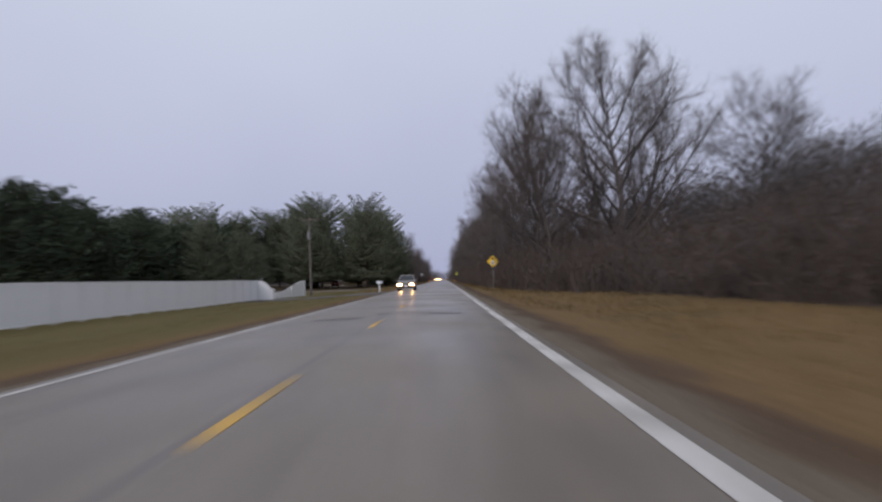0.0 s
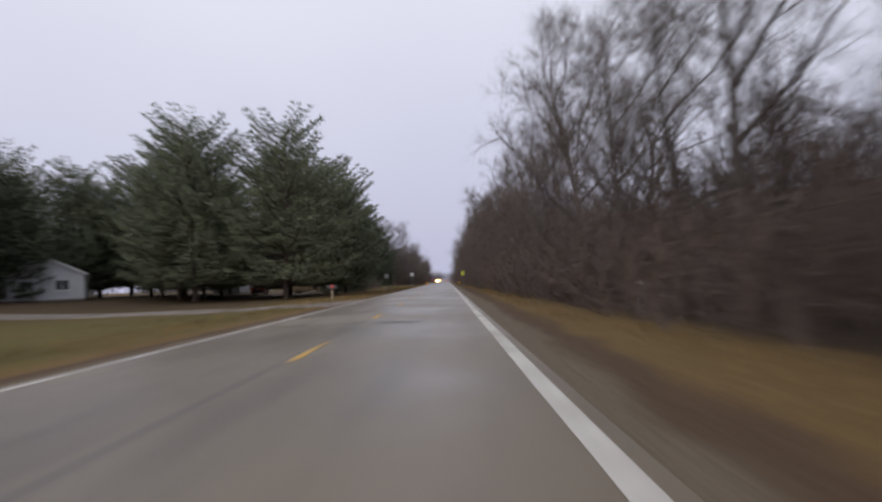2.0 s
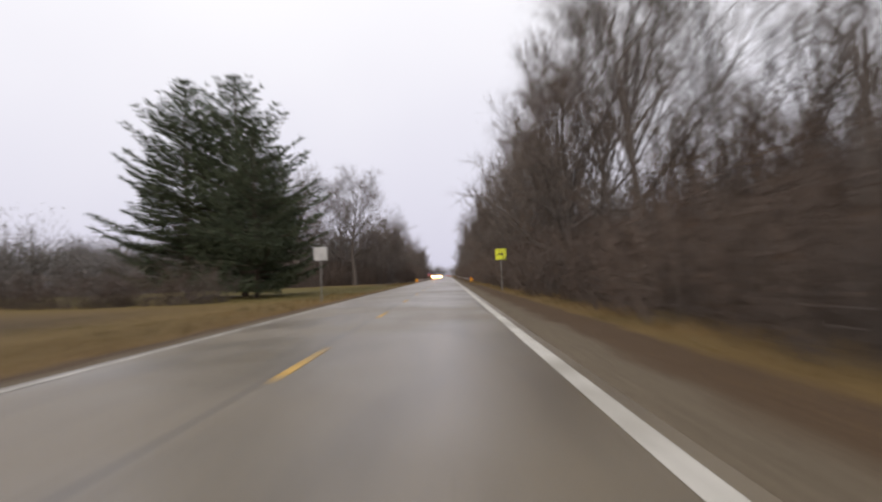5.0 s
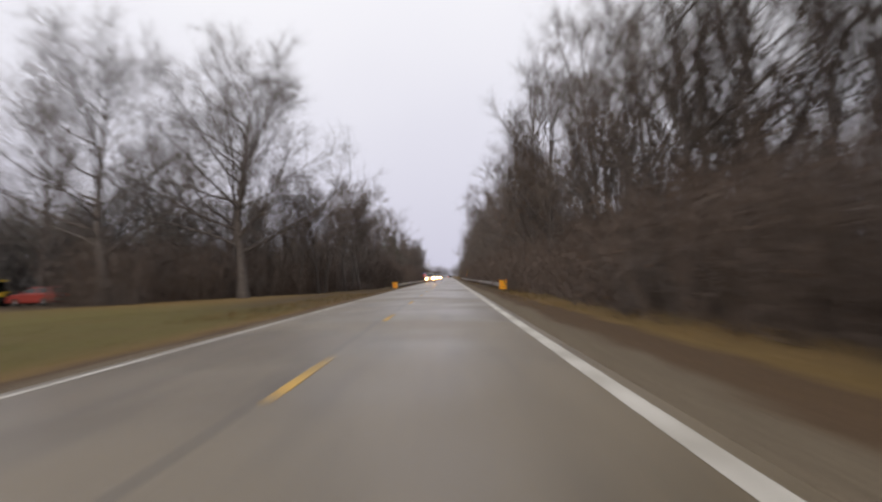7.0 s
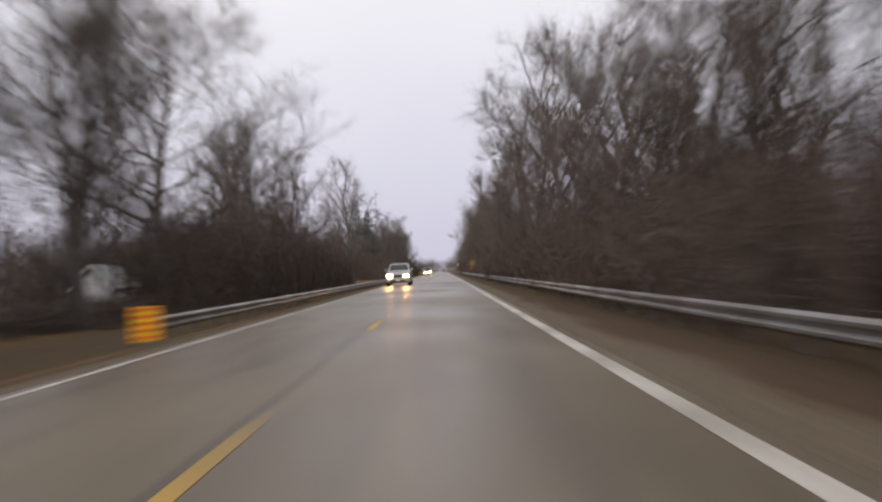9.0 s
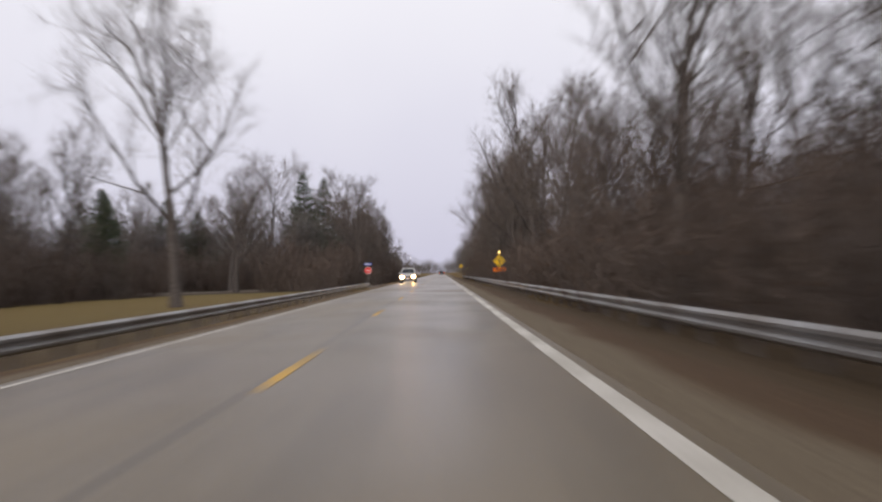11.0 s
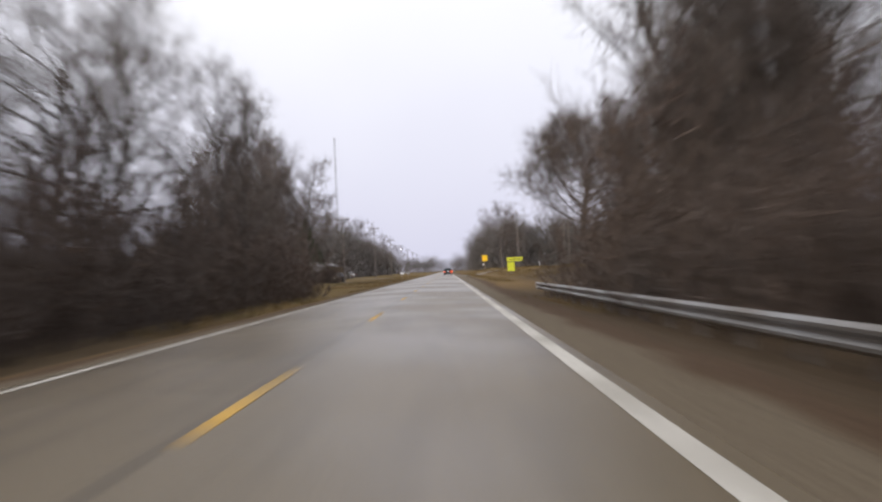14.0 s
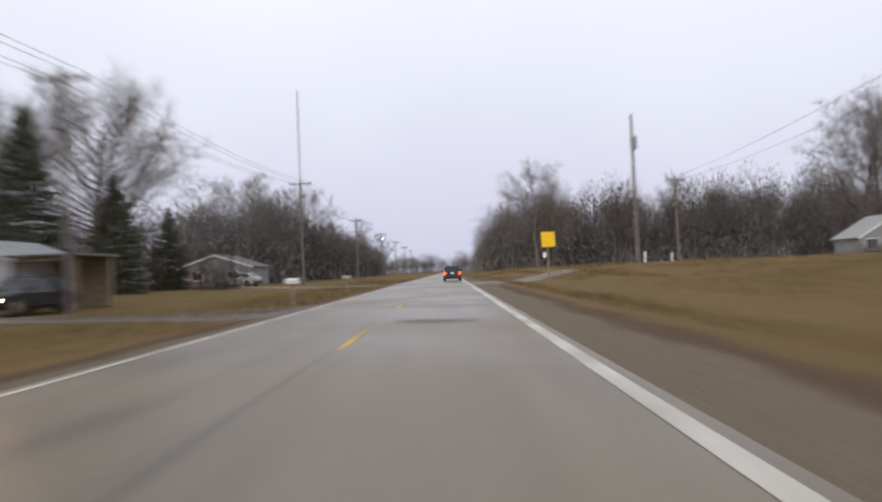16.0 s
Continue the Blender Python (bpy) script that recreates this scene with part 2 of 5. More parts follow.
def asphalt():
    """Damp grey asphalt: aggregate, patches, darker wheel paths and a sealed centre joint."""
    m = bpy.data.materials.new("damp_asphalt")
    m.use_nodes = True
    nt = m.node_tree
    N, K = nt.nodes, nt.links
    b = N["Principled BSDF"]
    tc = N.new("ShaderNodeTexCoord")
    sp = N.new("ShaderNodeSeparateXYZ")
    K.new(tc.outputs["Object"], sp.inputs[0])
    fine, mid, big = N.new("ShaderNodeTexNoise"), N.new("ShaderNodeTexNoise"), N.new("ShaderNodeTexNoise")
    stretch = N.new("ShaderNodeMapping")
    stretch.inputs["Scale"].default_value = (1.0, 0.12, 1.0)
    K.new(tc.outputs["Object"], stretch.inputs[0])
    K.new(tc.outputs["Object"], fine.inputs[0])
    K.new(stretch.outputs[0], mid.inputs[0])
    K.new(tc.outputs["Object"], big.inputs[0])
    fine.inputs["Scale"].default_value, fine.inputs["Detail"].default_value = 60, 4
    mid.inputs["Scale"].default_value, mid.inputs["Detail"].default_value = 1.6, 6
    big.inputs["Scale"].default_value, big.inputs["Detail"].default_value = 0.18, 3

    def mixc(fac, a, c):
        x = N.new("ShaderNodeMix")
        x.data_type = "RGBA"
        if isinstance(fac, float):
            x.inputs[0].default_value = fac
        else:
            K.new(fac, x.inputs[0])
        for i, v in ((6, a), (7, c)):
            if isinstance(v, tuple):
                x.inputs[i].default_value = (*v, 1)
            else:
                K.new(v, x.inputs[i])
        return x.outputs[2]

    def ramp(v, lo, hi, a=0.0, c=1.0):
        x = N.new("ShaderNodeMapRange")
        x.interpolation_type = "SMOOTHSTEP"
        for i, q in enumerate((lo, hi, a, c)):
            x.inputs[i + 1].default_value = q
        K.new(v, x.inputs[0])
        return x.outputs[0]

    col = mixc(ramp(fine.outputs[0], 0.35, 0.65), (0.126, 0.099, 0.063), (0.234, 0.185, 0.120))
    col = mixc(ramp(mid.outputs[0], 0.42, 0.68, 0, 0.7), col, (0.118, 0.092, 0.059))
    col = mixc(ramp(big.outputs[0], 0.5, 0.6, 0, 0.35), col, (0.231, 0.183, 0.119))
    ab = N.new("ShaderNodeMath")
    ab.operation = "ABSOLUTE"
    wob = N.new("ShaderNodeMath")
    wob.operation = "MULTIPLY_ADD"
    wob.inputs[1].default_value = 0.22
    K.new(mid.outputs[0], wob.inputs[0])
    K.new(sp.outputs[0], wob.inputs[2])
    K.new(wob.outputs[0], ab.inputs[0])
    # sealed joint beside the centre line
    col = mixc(ramp(ab.outputs[0], 0.03, 0.10, 0.38, 0.0), col, (0.05, 0.042, 0.035))
    K.new(col, b.inputs["Base Color"])
    K.new(ramp(big.outputs[0], 0.4, 0.65, 0.29, 0.45), b.inputs["Roughness"])
    bp = N.new("ShaderNodeBump")
    bp.inputs["Strength"].default_value, bp.inputs["Distance"].default_value = 0.35, 0.01
    K.new(fine.outputs[0], bp.inputs["Height"])
    K.new(bp.outputs[0], b.inputs["Normal"])
    return m


ASPHALT = asphalt()


def ground_material():
    """Dead winter grass, greener lawn and leaf litter, by the zones of the sheet."""
    m = bpy.data.materials.new("winter_ground")
    m.use_nodes = True
    nt = m.node_tree
    N, K = nt.nodes, nt.links
    b = N["Principled BSDF"]
    tc = N.new("ShaderNodeTexCoord")
    zone = N.new("ShaderNodeAttribute")
    zone.attribute_name = "zone"
    sp = N.new("ShaderNodeSeparateXYZ")
    K.new(zone.outputs["Vector"], sp.inputs[0])
    f, g = N.new("ShaderNodeTexNoise"), N.new("ShaderNodeTexNoise")
    f.inputs["Scale"].default_value, f.inputs["Detail"].default_value = 5, 8
    g.inputs["Scale"].default_value, g.inputs["Detail"].default_value = 0.22, 5
    K.new(tc.outputs["Object"], f.inputs[0])
    K.new(tc.outputs["Object"], g.inputs[0])

    def mixc(fac, a, c):
        x = N.new("ShaderNodeMix")
        x.data_type = "RGBA"
        K.new(fac, x.inputs[0])
        for i, v in ((6, a), (7, c)):
            if isinstance(v, tuple):
                x.inputs[i].default_value = (*v, 1)
            else:
                K.new(v, x.inputs[i])
        return x.outputs[2]

    fr = N.new("ShaderNodeMapRange")
    fr.inputs[1].default_value, fr.inputs[2].default_value = 0.3, 0.7
    K.new(f.outputs[0], fr.inputs[0])
    gr = N.new("ShaderNodeMapRange")
    gr.inputs[1].default_value, gr.inputs[2].default_value = 0.38, 0.62
    K.new(g.outputs[0], gr.inputs[0])
    tan = mixc(fr.outputs[0], (0.130, 0.077, 0.030), (0.240, 0.152, 0.060))
    tan = mixc(gr.outputs[0], tan, (0.171, 0.109, 0.041))
    lawn = mixc(fr.outputs[0], (0.087, 0.073, 0.020), (0.153, 0.126, 0.037))
    lawn = mixc(gr.outputs[0], lawn, (0.127, 0.098, 0.032))
    litter = mixc(fr.outputs[0], (0.040, 0.028, 0.018), (0.086, 0.061, 0.040))
    col = mixc(sp.outputs[0], tan, lawn)
    col = mixc(sp.outputs[1], col, litter)
    # worn gravel next to the asphalt, then bare dark dirt, then grass, with ragged borders
    pos, ragged, stones = N.new("ShaderNodeSeparateXYZ"), N.new("ShaderNodeTexNoise"), N.new("ShaderNodeTexNoise")
    long = N.new("ShaderNodeMapping")
    long.inputs["Scale"].default_value = (1.0, 0.35, 1.0)
    K.new(tc.outputs["Object"], long.inputs[0])
    K.new(tc.outputs["Object"], pos.inputs[0])
    K.new(long.outputs[0], ragged.inputs[0])
    K.new(tc.outputs["Object"], stones.inputs[0])
    ragged.inputs["Scale"].default_value, ragged.inputs["Detail"].default_value = 1.1, 7
    stones.inputs["Scale"].default_value, stones.inputs["Detail"].default_value = 22, 5

    def calc(op, *v):
        x = N.new("ShaderNodeMath")
        x.operation = op
        for k, q in enumerate(v):
            if isinstance(q, (int, float)):
                x.inputs[k].default_value = q
            else:
                K.new(q, x.inputs[k])
        return x.outputs[0]

    def ramp(v, lo, hi, a=0.0, c=1.0):
        x = N.new("ShaderNodeMapRange")
        x.interpolation_type = "SMOOTHSTEP"
        for k, q in enumerate((lo, hi, a, c)):
            x.inputs[k + 1].default_value = q
        K.new(v, x.inputs[0])
        return x.outputs[0]

    off = calc("ADD", calc("ABSOLUTE", pos.outputs[0]), calc("MULTIPLY_ADD", ragged.outputs[0], 1.5, -0.75))
    off = calc("ADD", off, ramp(pos.outputs[0], -1.0, 1.0, 0.42, 0.0))
    off = calc("SUBTRACT", off, calc("MULTIPLY", ramp(pos.outputs[1], 540.0, 580.0), ramp(pos.outputs[0], -1.0, 1.0, 0.2, 0.75)))
    off = calc("ADD", off, calc("MULTIPLY", ramp(pos.outputs[1], 55.0, 100.0, 0.42, 0.0), ramp(pos.outputs[0], -1.0, 1.0)))
    grain = ramp(stones.outputs[0], 0.35, 0.65)
    dirt = mixc(grain, (0.056, 0.035, 0.021), (0.128, 0.082, 0.049))
    gravel = mixc(grain, (0.105, 0.082, 0.055), (0.215, 0.172, 0.118))
    bare = calc("MULTIPLY", calc("MULTIPLY", ramp(pos.outputs[1], 95.0, 135.0), ramp(pos.outputs[1], 285.0, 305.0, 1.0, 0.0)), ramp(pos.outputs[0], -1.0, 1.0))
    col = mixc(ramp(calc("SUBTRACT", off, calc("MULTIPLY", bare, 0.7)), 4.65, 5.35, 0.9, 0.0), col, dirt)
    col = mixc(ramp(off, 3.95, 4.55, 1.0, 0.0), col, gravel)
    K.new(col, b.inputs["Base Color"])
    b.inputs["Roughness"].default_value = 0.95
    b.inputs["Specular IOR Level"].default_value = 0.18
    bp = N.new("ShaderNodeBump")
    bp.inputs["Strength"].default_value, bp.inputs["Distance"].default_value = 0.8, 0.08
    K.new(f.outputs[0], bp.inputs["Height"])
    K.new(bp.outputs[0], b.inputs["Normal"])
    return m


GROUND = ground_material()

# ---- mesh helpers ----


def mesh_of(name, verts, faces, material, smooth=False):
    me = bpy.data.meshes.new(name)
    me.from_pydata([tuple(v) for v in verts], [], faces)
    me.materials.append(material)
    if smooth:
        me.polygons.foreach_set("use_smooth", [True] * len(me.polygons))
    me.update()
    return me


def part(name, bm, material, parent=None, label=""):
    me = bpy.data.meshes.new(name)
    bm.to_mesh(me)
    bm.free()
    me.materials.append(material)
    ob = new(name, me)
    ob.parent = parent
    return tagged(ob, label)


def empty(name, m, label, category, group="", kind=""):
    ob = new(name)
    ob.matrix_basis = m
    return tagged(ob, label, category, group, kind)


def box(bm, x0, x1, y0, y1, z0, z1, bevel=0.0):
    r = bmesh.ops.create_cube(bm, size=1.0)["verts"]
    bmesh.ops.transform(bm, matrix=Matrix.LocRotScale(((x0 + x1) / 2, (y0 + y1) / 2, (z0 + z1) / 2), None, (x1 - x0, y1 - y0, z1 - z0)), verts=r)
    if bevel:
        bmesh.ops.bevel(bm, geom=list({e for v in r for e in v.link_edges}), offset=bevel, segments=2, affect="EDGES", profile=0.5)
    return bm


def boxed(x0, x1, y0, y1, z0, z1, bevel=0.0):
    return box(bmesh.new(), x0, x1, y0, y1, z0, z1, bevel)


def prism(points, axis, a, b, bevel=0.0):
    """A flat outline pushed from a to b along an axis; the outline runs in the two other axes."""
    bm = bmesh.new()
    put = {"x": lambda p, q: (q, p[0], p[1]), "y": lambda p, q: (p[0], q, p[1]), "z": lambda p, q: (p[0], p[1], q)}[axis]
    f = bm.faces.new([bm.verts.new(put(p, a)) for p in points])
    r = bmesh.ops.extrude_face_region(bm, geom=[f])
    off = Vector(put((0, 0), b - a))
    bmesh.ops.translate(bm, vec=off, verts=[v for v in r["geom"] if isinstance(v, bmesh.types.BMVert)])
    bmesh.ops.recalc_face_normals(bm, faces=bm.faces[:])
    if bevel:
        bmesh.ops.bevel(bm, geom=bm.edges[:], offset=bevel, segments=2, affect="EDGES", profile=0.5)
    return bm


def rod(bm, p, q, r0, r1=None, n=8):
    p, q = Vector(p), Vector(q)
    d = q - p
    m = Matrix.Translation((p + q) / 2) @ d.to_track_quat("Z", "Y").to_matrix().to_4x4()
    bmesh.ops.create_cone(bm, cap_ends=True, segments=n, radius1=r0, radius2=r0 if r1 is None else r1, depth=d.length, matrix=m)
    return bm


class Strips:
    """Collects tubes, ribbons and slivers for one mesh."""

    def __init__(self):
        self.v, self.f = [], []

    def tube(self, pts, radii, n):
        base = len(self.v)
        for i, p in enumerate(pts):
            d = pts[min(i + 1, len(pts) - 1)] - pts[max(i - 1, 0)]
            d = d / (np.linalg.norm(d) + 1e-9)
            u = np.cross(d, (0.31, 0.95, 0.1))
            u /= np.linalg.norm(u) + 1e-9
            w = np.cross(d, u)
            for k in range(n):
                a = 2 * math.pi * k / n
                self.v.append(p + radii[i] * (math.cos(a) * u + math.sin(a) * w))
        for i in range(len(pts) - 1):
            for k in range(n):
                a, b = base + i * n + k, base + i * n + (k + 1) % n
                self.f.append((a, b, b + n, a + n))

    def ribbon(self, pts, radii, side):
        base = len(self.v)
        for p, r in zip(pts, radii):
            self.v.append(p - side * r)
            self.v.append(p + side * r)
        for i in range(len(pts) - 1):
            a = base + 2 * i
            self.f.append((a, a + 1, a + 3, a + 2))

    def sliver(self, p, q, r, side):
        base = len(self.v)
        self.v += [p - side * r, p + side * r, q]
        self.f.append((base, base + 1, base + 2))

    def leaf(self, p, u, w):
        base = len(self.v)
        self.v += [p - u, p + w, p + u, p - w]
        self.f.append((base, base + 1, base + 2, base + 3))

    def mesh(self, name, material, smooth=False):
        return mesh_of(name, self.v, self.f, material, smooth)


def unit(v):
    return v / (np.linalg.norm(v) + 1e-9)


def bare_tree(seed, height, fork=0.3, limbs=13, lean=0.55, reach=0.42, dens=1.0, thick=1.0, rise=1.0, last=5, plain=False, slim=1.0, bole=1.0):
    """Trunk and limbs, and the fine crown of twigs, of one leafless tree."""
    rng = np.random.default_rng(seed)
    wood, fine = Strips(), Strips()
    up = np.array((0.0, 0, 1))

    def grow(p, d, length, r, level):
        seg = (8, 6, 1 if plain else 2, 1)[level]
        pts, dirs = [p], [d]
        for i in range(seg):
            d = unit(d + rng.normal(0, (0.06, 0.13, 0.18, 0.2)[level], 3) + up * (0.05, 0.10 * rise, 0.09 * rise, 0.05)[level])
            pts.append(pts[-1] + d * length / seg)
            dirs.append(d)
        radii = [r * (1 - 0.85 * i / seg) for i in range(seg + 1)]
        if level == 0:
            radii[0] *= 1.5
        if level <= 2:
            wood.tube(pts, radii, (8, 4, 3)[level])
        else:
            fine.sliver(pts[0], pts[1], r * 1.1, unit(np.cross(d, rng.normal(0, 1, 3))))
        count = (limbs, 9, 6, last)[level]
        count = max(2, int(round(count * (dens if level else 1) * (1.9 if level == 3 else 1) * rng.uniform(0.8, 1.2))))
        for c in range(count):
            s = (fork + (1 - fork) * (c + rng.random()) / count) if level == 0 else 0.2 + 0.8 * (c + rng.random()) / count
            k = min(int(s * seg), seg - 1)
            at = pts[k] + (pts[k + 1] - pts[k]) * (s * seg - k)
            ang = c * 2.4 + rng.normal(0, 0.5)
            if level == 0:
                flat = np.array((math.cos(ang), math.sin(ang), 0))
                dd = unit(flat * (lean + 0.25 * (1 - s)) + up * (0.5 + 0.5 * s))
                grow(at, dd, height * reach * (1.15 - 0.62 * s), r * (0.62 - 0.4 * s) * slim, 1)
            else:
                dd = unit(dirs[k + 1] * 0.75 + rng.normal(0, 0.45, 3) + up * 0.12 * rise)
                if level < 3:
                    ln = length * (0.5, 0.42, 0.45)[level] * (1.25 - 0.6 * s)
                    grow(at, dd, max(ln, 0.5), max(r * 0.42 * slim, 0.010), level + 1)
                else:
                    q = at + dd * rng.uniform(0.7, 2.2)
                    fine.sliver(at, q, 0.0082 * thick, unit(np.cross(dd, rng.normal(0, 1, 3))))

    grow(np.array((0.0, 0, -0.3)), up, height * 0.86, height * 0.0155 * thick * bole, 0)
    return wood.mesh("trunk", BARK, True), fine.mesh("crown", TWIG)


def tree_thing(meshes, m, label, group="", names=("trunk", "crown"), name="bare_tree", category="tree"):
    e = empty(name, m, label, category, group)
    for nm, me in zip(names, meshes):
        ob = new(nm, me)
        ob.parent = e
    return e


def pine(seed, height, width, low=0.12, needle=NEEDLE, kind="pine", tuft=3, big=1.12, dome=0.72, gaps=0.0):
    """Trunk and needled crown of a conifer: whorls of boughs, each with sprays of needles."""
    rng = np.random.default_rng(seed)
    wood, fine = Strips(), Strips()
    top = np.array((rng.normal(0, 0.2), rng.normal(0, 0.2), height))
    pts = [np.array((0.0, 0, -0.3)) + (top - np.array((0, 0, -0.3))) * s for s in np.linspace(0, 1, 7)]
    wood.tube(pts, [height * 0.017 * (1 - 0.93 * s) for s in np.linspace(0, 1, 7)], 8)
    z, gap = height * low, 0.6 * (height / 18) ** 0.5
    flat = 0.5 if kind == "pine" else 0.9
    while z < height * 0.985:
        s = (z / height - low) / (1 - low)
        prof = (0.85 + 0.15 * s / 0.25) if s < 0.25 else max(0.03, (1 - (s - 0.25) / 0.75)) ** (dome if kind == "pine" else 1.0)
        n = 6 if kind == "pine" else 7
        tip = min(1.0, 0.4 + 1.2 * prof)
        a0 = rng.uniform(0, 6.28)
        for k in range(n):
            if s > 0.4 and rng.random() < gaps:
                continue
            a = a0 + 6.283 * k / n + rng.normal(0, 0.25)
            ln = width / 2 * prof * (rng.uniform(0.55, 1.25) if kind == "pine" else rng.uniform(0.72, 1.18))
            rise = (0.10 + 0.65 * s) if kind == "pine" else (-0.25 + 0.75 * s)
            out = np.array((math.cos(a), math.sin(a), rise))
            zb = min(z + rng.uniform(-0.4, 0.4) * gap, height * 0.985)
            p0 = np.array((top[0] * zb / height, top[1] * zb / height, zb))
            bp = [p0, p0 + out * ln * 0.55 + np.array((0, 0, -0.05 * ln)), p0 + out * ln + np.array((0, 0, (0.06 if kind == "pine" else 0.02) * ln))]
            wood.tube(bp, [0.012 * ln + 0.012, 0.008 * ln + 0.006, 0.004], 3)
            sprays = max(3, int(ln * 2.3))
            for j in range(sprays):
                q = (j + 0.8) / sprays
                c = bp[0] + (bp[1] - bp[0]) * q / 0.55 if q < 0.55 else bp[1] + (bp[2] - bp[1]) * (q - 0.55) / 0.45
                if q < 0.22 and ln > 2:
                    continue
                sl = 0.35 * ln * (1.15 - q) + 0.25
                for side in (-1, 1):
                    sd = unit(np.array((math.cos(a + side * 0.95), math.sin(a + side * 0.95), rise * 0.6 + rng.normal(0, 0.07))))
                    tufts = max(2, int(sl * 2.6))
                    for t in range(tufts):
                        b = c + sd * sl * (t + 0.7) / tufts
                        for _ in range(tuft):
                            nd = unit(sd * 0.8 + rng.normal(0, 0.6, 3) * np.array((1, 1, flat)) + np.array((0, 0, 0.15)))
                            fine.sliver(b, b + nd * rng.uniform(0.28, 0.5) * big * tip, 0.06 * big * tip, unit(np.cross(nd, rng.normal(0, 1, 3))))
        z += rng.uniform(0.5, 0.75) * (1.0 if kind == "pine" else 0.85) * (height / 18) ** 0.5
    return wood.mesh("trunk", PINE_BARK, True), fine.mesh("crown", needle)


def thicket(seed, length, depth, height, stems, twigs, leaves, wide=1.0):
    """A stretch of leafless brush: stems, twigs and a few clinging dead leaves."""
    rng = np.random.default_rng(seed)
    wood, dead = Strips(), Strips()
    up = np.array((0.0, 0, 1))
    for _ in range(stems):
        p = np.array((rng.uniform(-depth / 2, depth / 2), rng.uniform(-length / 2, length / 2), -0.35))
        h = height * rng.uniform(0.35, 1.0) ** 0.8
        d = unit(np.array((rng.normal(0, 0.25), rng.normal(0, 0.25), 1)))
        pts = [p]
        for i in range(3):
            d = unit(d + rng.normal(0, 0.16, 3))
            pts.append(pts[-1] + d * h / 3)
        wood.ribbon(pts, [0.028 * wide, 0.022 * wide, 0.014 * wide, 0.005], unit(np.array((rng.normal(), rng.normal(), 0))))
        for _ in range(twigs):
            s = rng.uniform(0.1, 2.95)
            k = int(s)
            at = pts[k] + (pts[k + 1] - pts[k]) * (s - k)
            dd = unit(d * 0.5 + rng.normal(0, 0.6, 3) + up * 0.15)
            q = at + dd * rng.uniform(0.4, 1.1) * height / 4.5
            wood.sliver(at, q, 0.016 * wide, unit(np.cross(dd, rng.normal(0, 1, 3))))
        for _ in range(leaves):
            s = rng.uniform(0.05, 2.9)
            k = int(s)
            at = pts[k] + (pts[k + 1] - pts[k]) * (s - k) + rng.normal(0, 0.3, 3)
            u, w = rng.normal(0, 1, 3), rng.normal(0, 1, 3)
            dead.leaf(at, unit(u) * rng.uniform(0.05, 0.10), unit(w) * rng.uniform(0.04, 0.07))
    return wood.mesh("stems", TWIG_RED), dead.mesh("dead_leaves", DEAD_LEAF)


# ---- the lie of the land ----
ROAD_HALF = 3.38


def step(a, b, v):
    s = min(max((v - a) / (b - a), 0.0), 1.0)
    return s * s * (3 - 2 * s)


def ground_z(x, y):
    ax = abs(x)
    if ax < ROAD_HALF - 0.01:
        return -0.025 * ax - 0.06
    z = -0.097 - 0.108 * step(ROAD_HALF, 4.8, ax)
    if x > 0:
        z -= (0.16 + 0.13 * step(285, 305, y)) * step(4.8, 6.5, ax) * (1 - step(540, 560, y))
        z += 1.2 * step(6.0, 15.0, ax) * step(545, 575, y) * (1 - step(700, 800, y) * 0.4)
        z += 0.5 * step(20, 60, ax) * (1 - step(545, 575, y))
    else:
        z -= 0.28 * step(5.0, 13.0, ax) * (1 - step(95, 130, y))
        z += 0.7 * step(20, 40, ax) * (1 - step(230, 260, y))
        z -= 0.34 * step(4.6, 6.2, ax) * step(300, 330, y) * (1 - step(560, 590, y))
        z += 0.45 * step(8, 25, ax) * step(570, 600, y)
    z += 0.05 * noise.noise((x * 0.15, y * 0.12, 0)) * step(4.5, 8, ax)
    return z


def right_edge(y):
    """Where the brush begins, right of the road."""
    e = 15.0 - 7.0 * step(30, 72, y)
    e -= 0.8 * step(80, 120, y)
    e += 2.1 * step(444, 452, y) * (1 - step(468, 474, y))
    return e + 14 * step(545, 572, y)


def left_edge(y):
    """Where the woods begin, left of the road (as a distance)."""
    e = 26.0
    e += (14.0 - 26.0) * step(280, 320, y)
    e += (9.5 - 14.0) * step(325, 350, y)
    e += 22 * step(400, 412, y) * (1 - step(462, 472, y))
    e += (7.8 - 9.5) * step(478, 490, y)
    e += 5.5 * step(555, 575, y) + 16 * step(586, 604, y)
    return e


